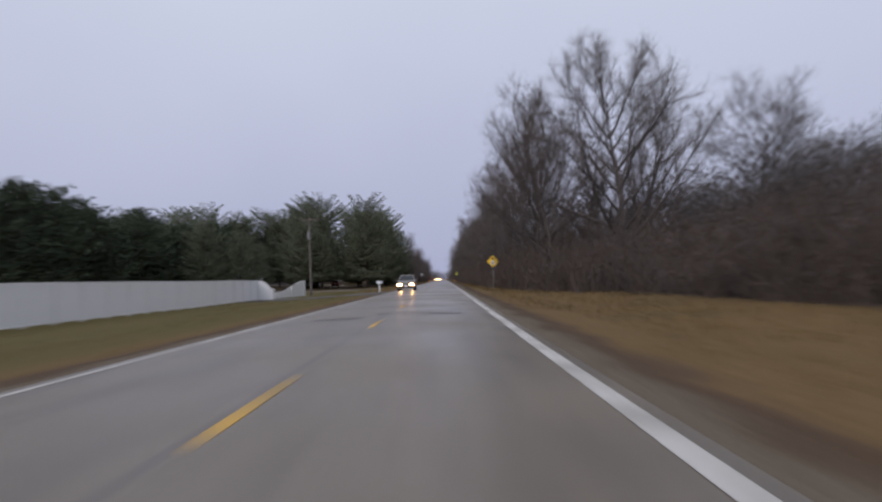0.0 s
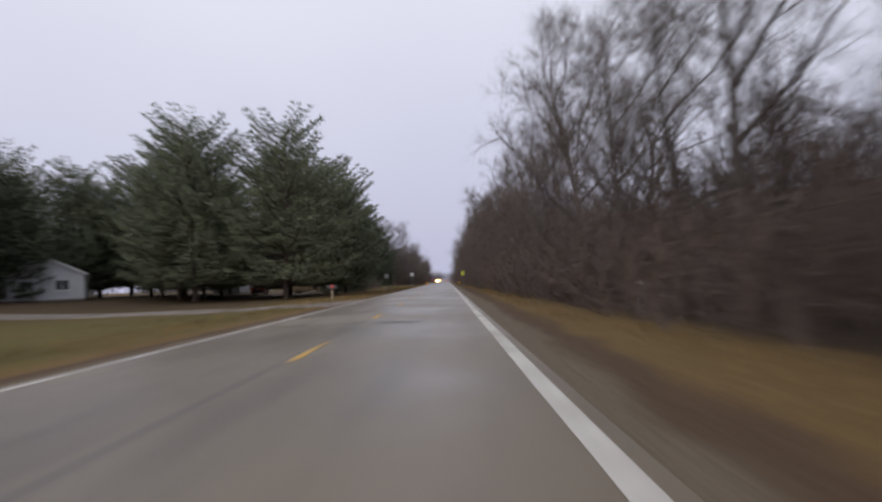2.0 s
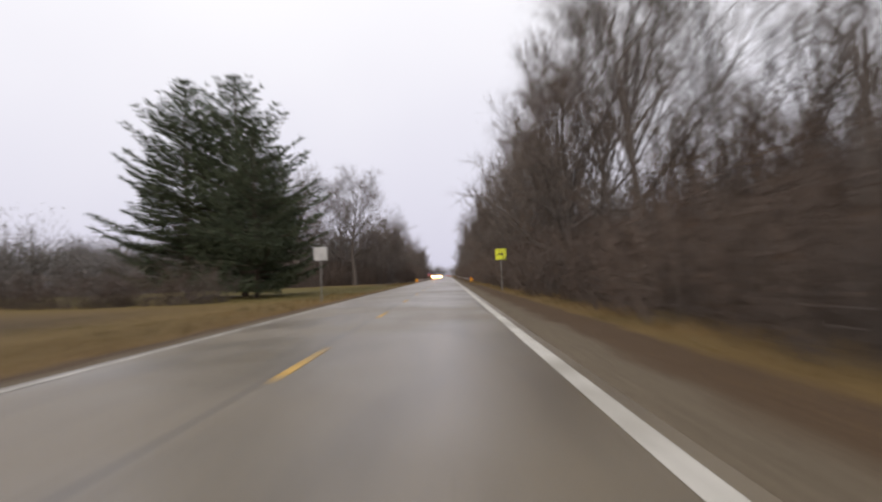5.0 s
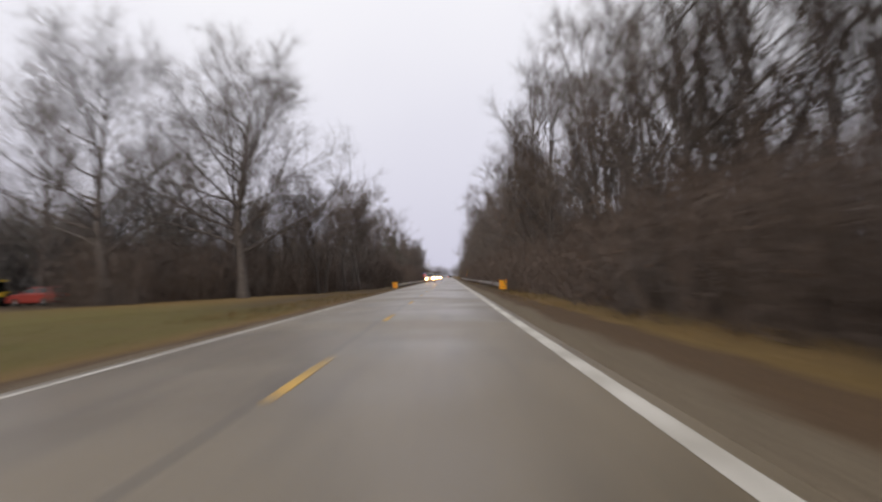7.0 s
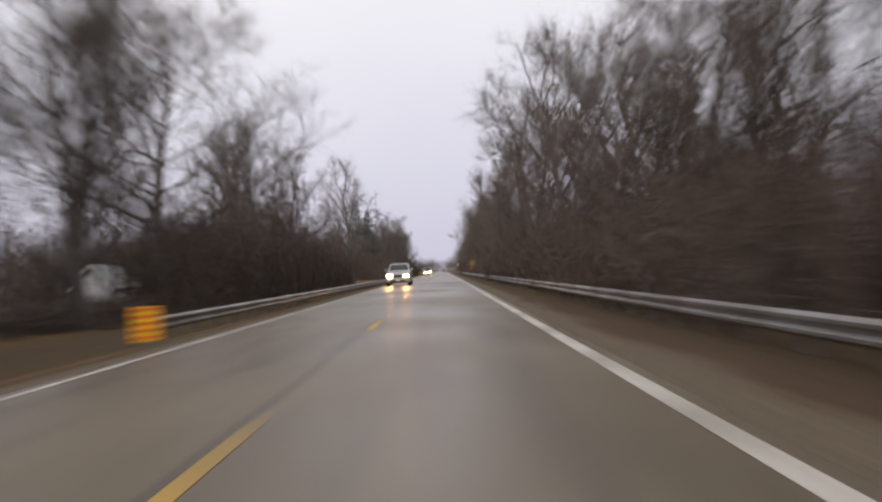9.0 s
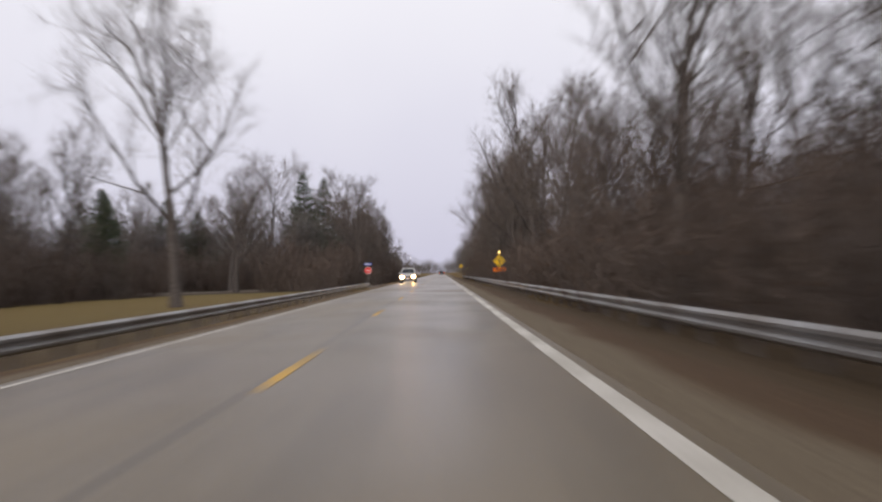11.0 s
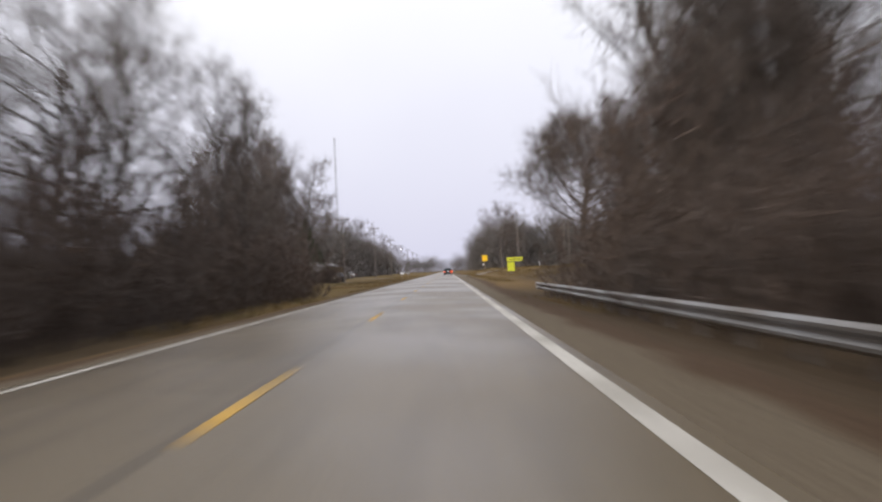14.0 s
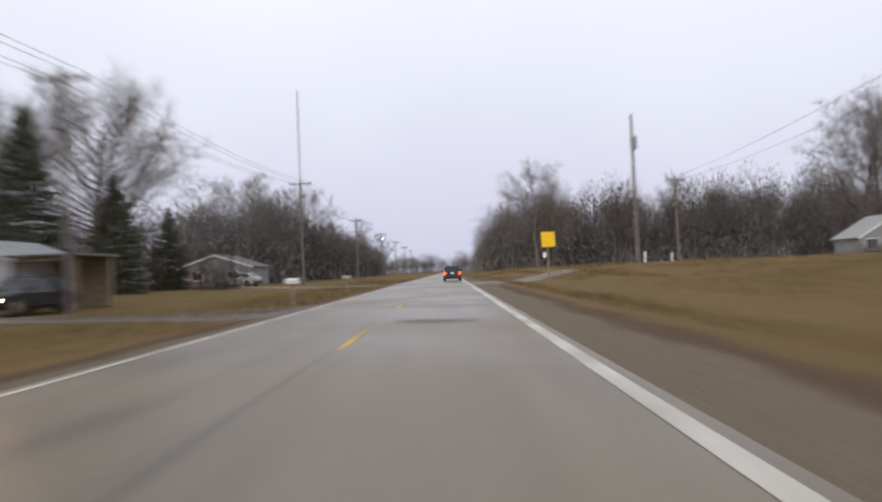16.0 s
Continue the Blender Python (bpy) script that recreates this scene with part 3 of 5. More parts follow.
def build_ground():
    xs = [-2500, -1200, -600, -300, -200, -140, -100, -75, -60, -50, -42, -36, -31, -27, -24, -21, -18.5, -16, -14, -12, -10.5, -9, -8, -7, -6.2, -5.5, -5.1, -4.8, -4.5, -4.2, -3.9, -3.6, -3.38, -2, 0]
    xs = xs + [-v for v in reversed(xs[:-1])]
    ys = [-2500, -1000, -400, -150, -80] + [-40 + 5 * i for i in range(190)] + [930, 980, 1050, 1150, 1300, 1600, 2200, 3200, 4500]
    verts = [(x, y, ground_z(x, y)) for y in ys for x in xs]
    nx = len(xs)
    faces = [(j * nx + i, j * nx + i + 1, (j + 1) * nx + i + 1, (j + 1) * nx + i) for j in range(len(ys) - 1) for i in range(nx - 1)]
    me = mesh_of("ground", verts, faces, GROUND, True)
    at = me.attributes.new("zone", "FLOAT_VECTOR", "POINT")
    vals = []
    for x, y, z in verts:
        lawn = litter = 0.0
        if x < -4.5:
            lawn = step(-4.6, -6.0, x)
            lawn *= 1 - 0.75 * step(100, 125, y) * (1 - step(205, 222, y))
            lawn *= 1 - step(276, 294, y) * (1 - step(405, 415, y)) * 0.85
            lawn *= 1 - 0.45 * step(400, 412, y) * (1 - step(462, 472, y))
            lawn *= 1 - 0.7 * step(478, 495, y)
            litter = step(0, 2.5, -x - left_edge(y)) * step(270, 300, y) * (1 - step(575, 600, y))
            litter = max(litter, 0.75 * step(3.9, 4.6, -x) * step(268, 284, y) * (1 - step(455, 470, y)) * (1 - step(9, 14, -x)))
            litter = max(litter, 0.75 * step(3.9, 4.8, -x) * step(480, 492, y) * (1 - step(528, 545, y)) * (1 - step(9, 14, -x)))
            litter = max(litter, 0.8 * step(9, 14, -x) * step(95, 120, y) * (1 - step(190, 215, y)))
        else:
            litter = step(-1.0, 1.5, x - right_edge(y)) * (1 - step(550, 575, y))
            litter = max(litter, 0.85 * step(3.9, 4.6, x) * step(285, 310, y) * (1 - step(540, 560, y)))
            lawn = 0.15 * step(560, 580, y) + 0.22 * step(62, 80, y) * (1 - step(250, 280, y))
            litter = max(litter, 0.9 * step(7.0, 10, x) * step(535, 545, y) * (1 - step(566, 590, y)))
            litter = max(litter, 0.10 * step(560, 580, y) * (1 - step(30, 60, x)))
        far = step(90, 140, abs(x))
        vals += [lawn * (1 - far) + 0.3 * far, litter * (1 - far), 0.0]
    at.data.foreach_set("vector", vals)
    tagged(new("ground", me), "winter ground of dead tan grass, lawn and leaf litter", "ground", kind="structure")


build_ground()


def strip(name, x0, x1, y0, y1, dz, material, label, seg=3.0):
    """A long thin painted sheet that lies on the road."""
    n = max(1, int((y1 - y0) / seg))
    verts, faces = [], []
    for i in range(n + 1):
        y = y0 + (y1 - y0) * i / n
        for k, x in enumerate((x0, x1)):
            xx = x + 0.006 * noise.noise((y * 0.9, k * 5.0, 3.0))
            verts.append((xx, y, road_z(xx) + dz))
    for i in range(n):
        a = i * 2
        faces.append((a, a + 1, a + 3, a + 2))
    return tagged(new(name, mesh_of(name, verts, faces, material)), label, "road", kind="structure")


def road_z(x, y=0):
    return -0.025 * abs(x)


def build_road():
    n = 200
    prof = [(-ROAD_HALF, -0.30), (-ROAD_HALF, -0.085), (-1.7, -0.0425), (0, 0), (1.7, -0.0425), (ROAD_HALF, -0.085), (ROAD_HALF, -0.30)]
    verts, faces = [], []
    for i in range(n + 1):
        y = -80 + 1680 * i / n
        verts += [(px, y, pz) for px, pz in prof]
    for i in range(n):
        for k in range(len(prof) - 1):
            a = i * len(prof) + k
            faces.append((a, a + 1, a + len(prof) + 1, a + len(prof)))
    tagged(new("road", mesh_of("road", verts, faces, ASPHALT)), "damp grey two-lane asphalt road with a sealed centre joint", "road", kind="structure")
    for x, w in ((3.125, 0.21), (-3.15, 0.12)):
        strip("edge_line", x - w / 2, x + w / 2, -60, 1300, 0.004, WHITE_LINE, "worn white painted edge line on the asphalt", 1.5)


build_road()
DASH_START, DASH_STEP, DASH_LEN = 7.22, 10.185, 2.7
dash_mesh = mesh_of("dash", [(-0.065, -DASH_LEN, 0.004), (0.065, -DASH_LEN, 0.004), (0.065, 0, 0.004), (-0.065, 0, 0.004), (-0.065, -DASH_LEN, -0.01), (0.065, -DASH_LEN, -0.01), (0.065, 0, -0.01), (-0.065, 0, -0.01)], [(0, 1, 2, 3), (0, 4, 5, 1), (1, 5, 6, 2), (2, 6, 7, 3), (3, 7, 4, 0)], YELLOW_LINE)
centre = empty("centre_line", pose(0, 0, 0), "broken yellow painted centre line on the asphalt", "road marking", kind="structure")
for k in range(-3, 90):
    d = new("dash", dash_mesh)
    d.parent = centre
    d.location = (0.0, DASH_START + DASH_STEP * k, 0.0)

# ---- woods ----
BARE = [
    bare_tree(11, 21, 0.24, 13, 0.62, 0.50, 0.95, last=5, slim=0.95, plain=True),
    bare_tree(12, 19, 0.30, 12, 0.50, 0.44, last=5, slim=0.85, plain=True),
    bare_tree(13, 22, 0.20, 14, 0.58, 0.47, 0.95, last=5, slim=0.95, plain=True),
    bare_tree(14, 17, 0.16, 13, 0.75, 0.50, 0.95, last=5, slim=0.85, plain=True),
    bare_tree(15, 14, 0.12, 12, 0.55, 0.45, 0.85, last=6, slim=0.8, plain=True),
    bare_tree(18, 20, 0.24, 22, 1.25, 0.64, 1.05, 0.8, 0.55, 6, slim=0.62, bole=1.7, plain=True),
]
DEEP = [bare_tree(16, 20, 0.3, 11, 0.55, 0.44, 0.65, 1.5, plain=True), bare_tree(17, 18, 0.25, 11, 0.5, 0.42, 0.65, 1.5, plain=True)]
BRUSH = [thicket(31, 8, 4.5, 5.0, 150, 18, 1, 1.15), thicket(32, 8, 4.5, 5.6, 155, 18, 2, 1.15), thicket(33, 8, 4.5, 4.4, 150, 18, 1, 1.15), thicket(34, 9, 5, 7.5, 125, 19, 1, 1.5)]
rng = random.Random(5)


def clinging_leaves(crown, seed, count):
    """Dead leaves that hang on among the twigs of a crown."""
    r = np.random.default_rng(seed)
    st = Strips()
    vs = crown.vertices
    for k in r.integers(0, len(vs), count):
        p = np.array(vs[int(k)].co) + r.normal(0, 0.25, 3)
        st.leaf(p, unit(r.normal(0, 1, 3)) * r.uniform(0.07, 0.13), unit(r.normal(0, 1, 3)) * r.uniform(0.05, 0.09))
    return st.mesh("dead_leaves", DEAD_LEAF)


LEAFY = (*BARE[4], clinging_leaves(BARE[4][1], 77, 2600))


def plant(meshes, x, y, s, label, group, stretch=1.0, **kw):
    m = pose(x, y, ground_z(x, y), rng.uniform(-2, 2), rng.uniform(-2, 2), rng.uniform(0, 360)) @ Matrix.Diagonal((s, s, s * stretch, 1))
    return tree_thing(meshes, m, label, group, **kw)


def brush(meshes, x, y, s, group):
    m = pose(x, y, ground_z(x, y) - 0.05, 0, 0, rng.choice((0, 180)) + rng.uniform(-8, 8)) @ Matrix.Diagonal((1, 1, s, 1))
    e = tree_thing(meshes, m, "stretch of dense leafless reddish-brown roadside brush", group, ("stems", "dead_leaves"), "brush", "brush")
    tagged(e, kind="stuff")


# right of the road
y = -6.0
while y < 544:
    e = right_edge(y)
    brush(BRUSH[rng.randrange(3)], e + 2.2 + rng.uniform(-0.4, 0.4), y, rng.uniform(0.8, 1.15), "brush right of the road")
    if y < 538:
        brush(BRUSH[3], e + 6.5 + rng.uniform(-0.5, 0.8), y + 3, rng.uniform(0.8, 1.15) * (0.66 if 138 < y < 170 else 1.0), "brush right of the road")
    y += 7.0
ELM = bare_tree(29, 23, 0.18, 19, 0.78, 0.56, 1.05, 1.0, 0.9, 7, slim=0.95, bole=1.25)
plant(ELM, 18.5, 62, 0.93, "tall broad leafless elm with spreading dark limbs", "trees right of the road")
for x, yy, sc, k in ((11.8, 72, 0.88, 0), (23, 74, 0.95, 2), (33, 64, 0.86, 5), (40, 62, 0.72, 3), (46, 58, 0.75, 0), (55, 66, 0.75, 2)):
    plant(BARE[k], x, yy, sc, "broad leafless tree with a rounded crown at the field edge", "trees right of the road")
y = 68.0
while y < 548:
    e = right_edge(y)
    k = rng.randrange(5)
    plant(BARE[k], e + rng.uniform(3.4, 7.0) + (2.5 if 250 < y < 290 else 4.5 if y > 522 else 0), y, rng.uniform(0.82, 1.05) * (0.72 if 426 < y < 446 or 139 < y < 168 else 1.0), "tall leafless grey-barked tree at the edge of the woods", "trees right of the road")
    if rng.random() < 0.75:
        plant(DEEP[rng.randrange(2)], e + rng.uniform(11, 18), y + 3, rng.uniform(0.75, 1.0) * (0.75 if 136 < y < 168 else 1.0), "leafless tree standing deeper in the woods", "trees right of the road")
    y += rng.uniform(5.5, 8.5)
for x, yy, sc in ((12.0, 155, 0.85), (12.5, 162, 0.85), (11.0, 313, 1.05), (12.5, 321, 0.9), (12, 236, 0.8)):
    plant(LEAFY, x, yy, sc, "oak holding its dead brown leaves at the woods' edge", "trees right of the road", names=("trunk", "crown", "dead_leaves"))
for x, yy, sc, k in ((14, 262, 0.95, 2), (15, 271, 0.95, 0), (16.0, 544, 0.95, 2), (18.0, 540, 1.0, 0), (12.0, 487, 0.95, 4), (13.5, 491, 0.9, 3), (15, 484, 0.95, 1)):
    plant(BARE[k], x, yy, sc, "tall leafless grey-barked tree at the edge of the woods", "trees right of the road")
for x, yy, sc in ((11.6, 538, 1.75), (12.4, 543, 1.5), (14.5, 540, 1.9), (17.5, 543, 1.8), (21, 545, 1.6)):
    brush(BRUSH[3], x, yy, sc, "brush right of the road")
for x, yy, sc in ((13.2, 540, 0.95), (12.6, 536, 0.95), (14.2, 536, 1.0), (14.6, 543, 0.9), (16.5, 539, 0.95), (19.0, 545, 0.9), (17.0, 548, 0.8)):
    plant(BARE[4], x, yy, sc, "tall leafless grey-barked tree at the edge of the woods", "trees right of the road")
for i in range(8):
    yy = 256 + 6.8 * i
    plant(DEEP[i % 2], right_edge(yy) + 7.5 + 3.5 * (i % 3), yy, 0.74 + 0.05 * (i % 4), "leafless tree standing deeper in the woods", "trees right of the road")
for i in range(4):
    plant(DEEP[i % 2], 16.5 + 2.4 * i, 538 + 2.5 * (i % 3), 0.72, "leafless tree standing deeper in the woods", "trees right of the road")
# left of the road
y = 296.0
while y < 592:
    e = left_edge(y)
    if 472 < y < 489:
        y += 7.0
        continue
    brush(BRUSH[rng.randrange(3)], -e - 2.2 + rng.uniform(-0.5, 0.5), y, rng.uniform(0.85, 1.2) * (0.34 if 331 < y < 350 else 1.35 if 312 < y < 402 else 1.0), "brush left of the road")
    brush(BRUSH[3], -e - 6.5 + rng.uniform(-0.8, 0.5), y + 3, rng.uniform(1.0, 1.35) * (0.17 if 334 < y < 357 else 1.0), "brush left of the road")
    y += 7.0
y = 318.0
while y < 592:
    e = left_edge(y)
    if e < 40 and not 471 < y < 489:
        plant(BARE[rng.randrange(5)], -e - rng.uniform(3, 7), y, rng.uniform(0.6, 0.85) * (0.78 if y > 542 else 0.74 if y < 372 else 1.0), "leafless tree at the edge of the roadside woods", "trees left of the road")
    if rng.random() < 0.7:
        plant(DEEP[rng.randrange(2)], -max(e, 14) - rng.uniform(8, 18), y + 3, rng.uniform(0.65, 0.9), "leafless tree standing deeper in the woods", "trees left of the road")
    y += rng.uniform(6.5, 9.5)
for x, y, s, k in ((-16.5, 301, 1.0, 5), (-21, 311, 0.95, 2), (-26, 296, 1.0, 5), (-12, 343, 0.85, 1), (-33, 322, 0.9, 5), (-38, 306, 0.9, 2), (-14, 322, 0.62, 0)):
    plant(BARE[k], x, y, s, "broad leafless shade tree with upswept limbs", "trees left of the road")
for x, y, s in ((-15.5, 318, 0.8), (-14, 326, 0.85), (-12.8, 335, 0.8), (-18, 322, 0.8), (-13, 344, 0.85)):
    plant(BARE[4], x, y, s, "leafless tree at the edge of the roadside woods", "trees left of the road")
for i in range(12):
    plant(DEEP[i % 2], -22 - i * 3.6, 328 + 5 * (i % 3), rng.uniform(0.55, 0.75), "leafless tree standing deeper in the woods", "trees left of the road")
for i in range(5):
    brush(BRUSH[3], -18 - i * 5.0, 381 + 2 * (i % 2), rng.uniform(1.0, 1.3), "brush left of the road")
for i in range(9):
    brush(BRUSH[3], -26 - i * 5.0, 332, rng.uniform(1.0, 1.3), "brush left of the road")
for i in range(9):
    brush(BRUSH[i % 4], -24 - i * 5.0, 326 + 3 * (i % 2), rng.uniform(0.8, 1.2), "brush left of the road")
for i in range(9):
    m = pose(-19 - i * 7.2, 494 + rng.uniform(-1, 1), ground_z(-19 - i * 7.2, 494) - 0.05, 0, 0, 90) @ Matrix.Diagonal((1, 1, rng.uniform(1.1, 1.4), 1))
    tagged(tree_thing(BRUSH[i % 4], m, "stretch of dense leafless reddish-brown roadside brush", "brush left of the road", ("stems", "dead_leaves"), "brush", "brush"), kind="stuff")
for i in range(7):
    m = pose(-15 - i * 7.5, 490 + rng.uniform(-0.5, 0.5), ground_z(-15 - i * 7.5, 490) - 0.05, 0, 0, 90) @ Matrix.Diagonal((1, 1, rng.uniform(0.9, 1.2), 1))
    tagged(tree_thing(BRUSH[3], m, "stretch of dense leafless reddish-brown roadside brush", "brush left of the road", ("stems", "dead_leaves"), "brush", "brush"), kind="stuff")
plant(BARE[1], -13.8, 511, 1.0, "tall leafless tree with upright limbs beside spruces", "trees left of the road")
for x, y, s in ((-31, 525, 1.12), (-38, 508, 0.7), (-19, 545, 0.85), (-13.7, 354, 0.8)):
    plant(BARE[5], x, y, s, "broad leafless shade tree with upswept limbs", "trees left of the road")
for x, y, s in ((-25, 636, 0.74), (-30, 645, 0.8), (-35, 640, 0.72)):
    plant(BARE[5], x, y, s, "leafless tree standing in the open beside houses", "trees past the woods")
for i in range(4):
    m = pose(-23 - i * 7, 650, ground_z(-23 - i * 7, 650) - 0.05, 0, 0, 90)
    tagged(tree_thing(BRUSH[i % 4], m, "stretch of dense leafless reddish-brown roadside brush", "brush left of the road", ("stems", "dead_leaves"), "brush", "brush"), kind="stuff")
for i in range(5):
    m = pose(-17 - i * 6.5, 214, ground_z(-17 - i * 6.5, 214) - 0.05, 0, 0, 90) @ Matrix.Diagonal((1, 1, rng.uniform(0.5, 0.75), 1))
    tagged(tree_thing(BRUSH[i % 3], m, "stretch of dense leafless reddish-brown roadside brush", "brush left of the road", ("stems", "dead_leaves"), "brush", "brush"), kind="stuff")
for x, y, sc, k in ((-15.7, 603.6, 0.62, 2), (-15.2, 604.2, 0.62, 0), (-15.9, 604.0, 0.46, 3)):
    m = pose(x, y, ground_z(x, y) - 0.05, 0, 0, 90 * (k % 2)) @ Matrix.Diagonal((0.6, 0.42, sc, 1))
    tagged(tree_thing(BRUSH[k], m, "dense brown leafless bush beside a drive", "brush left of the road", ("stems", "dead_leaves"), "bush", "bush"), kind="stuff")
OAK = bare_tree(27, 14.0, 0.34, 26, 1.25, 0.60, 1.2, 0.85, 0.75, 7, slim=0.52, bole=2.4)
plant(OAK, 15.9, 577.5, 1.06, "broad leafless oak on the grass bank", "trees on the bank")

# pines and spruces, left of the road
PINES = [pine(51, 17.2, 14.5, 0.10, NEEDLE, "pine", 5, 1.05, 0.46, 0.2), pine(52, 16.6, 13, 0.08, NEEDLE, "pine", 5, 1.05, 0.44, 0.2), pine(53, 15, 11, 0.11, NEEDLE, "pine", 5, 1.05, 0.55, 0.15)]
BELT = [pine(54, 10.8, 8.5, 0.04, NEEDLE_DARK, "pine", 2, 1.5, 0.6), pine(55, 9.6, 8.5, 0.04, NEEDLE_DARK, "pine", 2, 1.5, 0.5)]
SHRUB = pine(57, 3.0, 4.2, 0.02, NEEDLE_DARK, "pine", 4, 0.8, 0.35)
SPRUCES = [pine(63, 14, 9.5, 0.02, NEEDLE_DARK, "spruce"), pine(61, 19, 8.5, 0.05, NEEDLE_DARK, "spruce"), pine(62, 13, 6.0, 0.03, NEEDLE_DARK, "spruce")]
for x, y, s, k in ((-13.5, 131, 1.0, 0), (-16, 141, 0.95, 1), (-12, 150, 0.95, 1), (-22.5, 131.5, 1.03, 0), (-27.5, 140, 1.06, 1), (-27, 146, 0.95, 1), (-13.5, 159, 1.05, 1), (-28, 155, 0.9, 0), (-32, 152, 0.92, 2), (-30, 165, 0.9, 0), (-13.0, 166, 0.9, 1), (-38, 160, 0.9, 1), (-46, 158, 0.9, 2), (-30, 148, 1.05, 1), (-36, 152, 0.9, 0), (-45, 152, 0.88, 1), (-52, 148, 0.85, 0), (-59, 155, 0.9, 1), (-50, 166, 0.95, 0), (-66, 150, 0.85, 1), (-18, 152, 0.95, 0), (-43, 147, 0.95, 1), (-49, 144, 1.0, 0), (-56, 149, 1.05, 1), (-62, 156, 1.05, 0), (-70, 155, 1.1, 1), (-40, 155, 1.0, 0), (-28.9, 100, 0.62, 2), (-33.0, 96, 0.68, 2), (-27.6, 104, 0.5, 2)):
    plant(PINES[k], x, y, s, "dense dark green pine with layered boughs", "pines left of the road", name="pine_tree")
for x, y, s, k in ((-42.4, 300, 0.92, 1), (-23.5, 522, 1.17, 1), (-23, 535, 1.2, 1), (-46.3, 512, 1.15, 0), (-54, 506, 1.25, 0), (-62, 513, 1.15, 0), (-38, 474, 0.95, 2), (-39, 509, 0.95, 0)):
    plant(SPRUCES[k], x, y, s, "dark green spruce with drooping boughs", "spruces left of the road", name="spruce_tree")
WIDE = [pine(56, 19, 14, 0.05, NEEDLE_DARK, "pine", 4, 1.2, 0.8)]
for x, y, s in ((-17.0, 232, 1.08), (-22.7, 233, 1.08), (-13.6, 224, 0.72)):
    plant(WIDE[0], x, y, s, "dark green pine with uneven open boughs", "pines left of the road", name="pine_tree")
for x, y, s in ((-12.6, 177, 0.92), (-15.2, 176, 1.0), (-17.8, 177.5, 0.95)):
    plant(SHRUB, x, y, s, "low dark evergreen shrub at the edge of the pines", "evergreen shrubs", name="evergreen_shrub", category="shrub")
# belt of evergreens behind the fence
for i in range(66):
    plant(BELT[rng.randrange(2)], -40 - 6 * (i % 2) - rng.uniform(0, 4), 4 + i * 2.0 + rng.uniform(-1, 1), rng.uniform(0.95, 1.18), "dark green pine in a dense belt behind the lawn", "pine belt behind the lawn", name="pine_tree")

# distant woods that close the view on both sides


def stand(seed, length, depth, trees, low, high, twigs=620, shrubs=190):
    """A distant stand of trees with full rounded crowns of fine twigs and a dense shrub layer, coloured as if hazed."""
    r = np.random.default_rng(seed)
    st = Strips()
    for k in range(trees):
        x, y = r.uniform(-depth / 2, depth / 2), length * ((k + r.random()) / trees - 0.5)
        h = low + (high - low) * r.random() ** 1.6
        st.tube([np.array((x, y, -0.5)), np.array((x, y, h * 0.4)), np.array((x, y, h * 0.8))], [0.28, 0.2, 0.05], 4)
        rad, mid = h * r.uniform(0.32, 0.46), h * r.uniform(0.55, 0.62)
        for _ in range(26):
            a, up = r.uniform(0, 6.283), r.uniform(0.5, 2.2)
            d = unit(np.array((math.cos(a), math.sin(a), up)))
            b0 = np.array((x, y, h * r.uniform(0.18, 0.5)))
            st.sliver(b0, b0 + d * rad * 1.3, 0.10, unit(np.cross(d, r.normal(0, 1, 3))))
        lumps = [unit(r.normal(0, 1, 3)) * r.uniform(0.45, 0.8) for _ in range(9)]
        for j in range(twigs):
            v = lumps[j % 9] + unit(r.normal(0, 1, 3)) * 0.46 * r.random() ** 0.4
            c = np.array((x + v[0] * rad, y + v[1] * rad, mid + v[2] * (h - mid) * 0.95))
            dd = unit(v * np.array((1, 1, 0.6)) + np.array((0, 0, 0.7)) + r.normal(0, 0.4, 3))
            st.sliver(c, c + dd * r.uniform(0.5, 1.3), r.uniform(0.025, 0.06), unit(np.cross(dd, r.normal(0, 1, 3))))
        for _ in range(shrubs):
            c = np.array((x + r.normal(0, 2.4), y + r.normal(0, 2.4), r.uniform(-0.3, h * 0.42)))
            dd = unit(np.array((r.normal(0, 0.6), r.normal(0, 0.6), r.uniform(0.2, 1.2))))
            st.sliver(c, c + dd * r.uniform(0.8, 1.8), 0.13, unit(np.cross(dd, r.normal(0, 1, 3))))
    return (st.mesh("stems", TWIG_HAZED),)


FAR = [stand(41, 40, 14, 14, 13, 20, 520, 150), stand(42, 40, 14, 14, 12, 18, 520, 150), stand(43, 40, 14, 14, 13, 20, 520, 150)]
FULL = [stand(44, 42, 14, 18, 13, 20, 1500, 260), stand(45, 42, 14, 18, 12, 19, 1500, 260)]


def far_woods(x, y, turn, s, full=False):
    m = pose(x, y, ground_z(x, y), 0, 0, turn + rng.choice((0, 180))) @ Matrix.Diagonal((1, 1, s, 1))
    e = tree_thing(FULL[rng.randrange(2)] if full else FAR[rng.randrange(3)], m, "distant belt of dense leafless grey-brown woods, paled as by haze", "distant woods", ("stems",), "far_woods", "woods")
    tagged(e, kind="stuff")


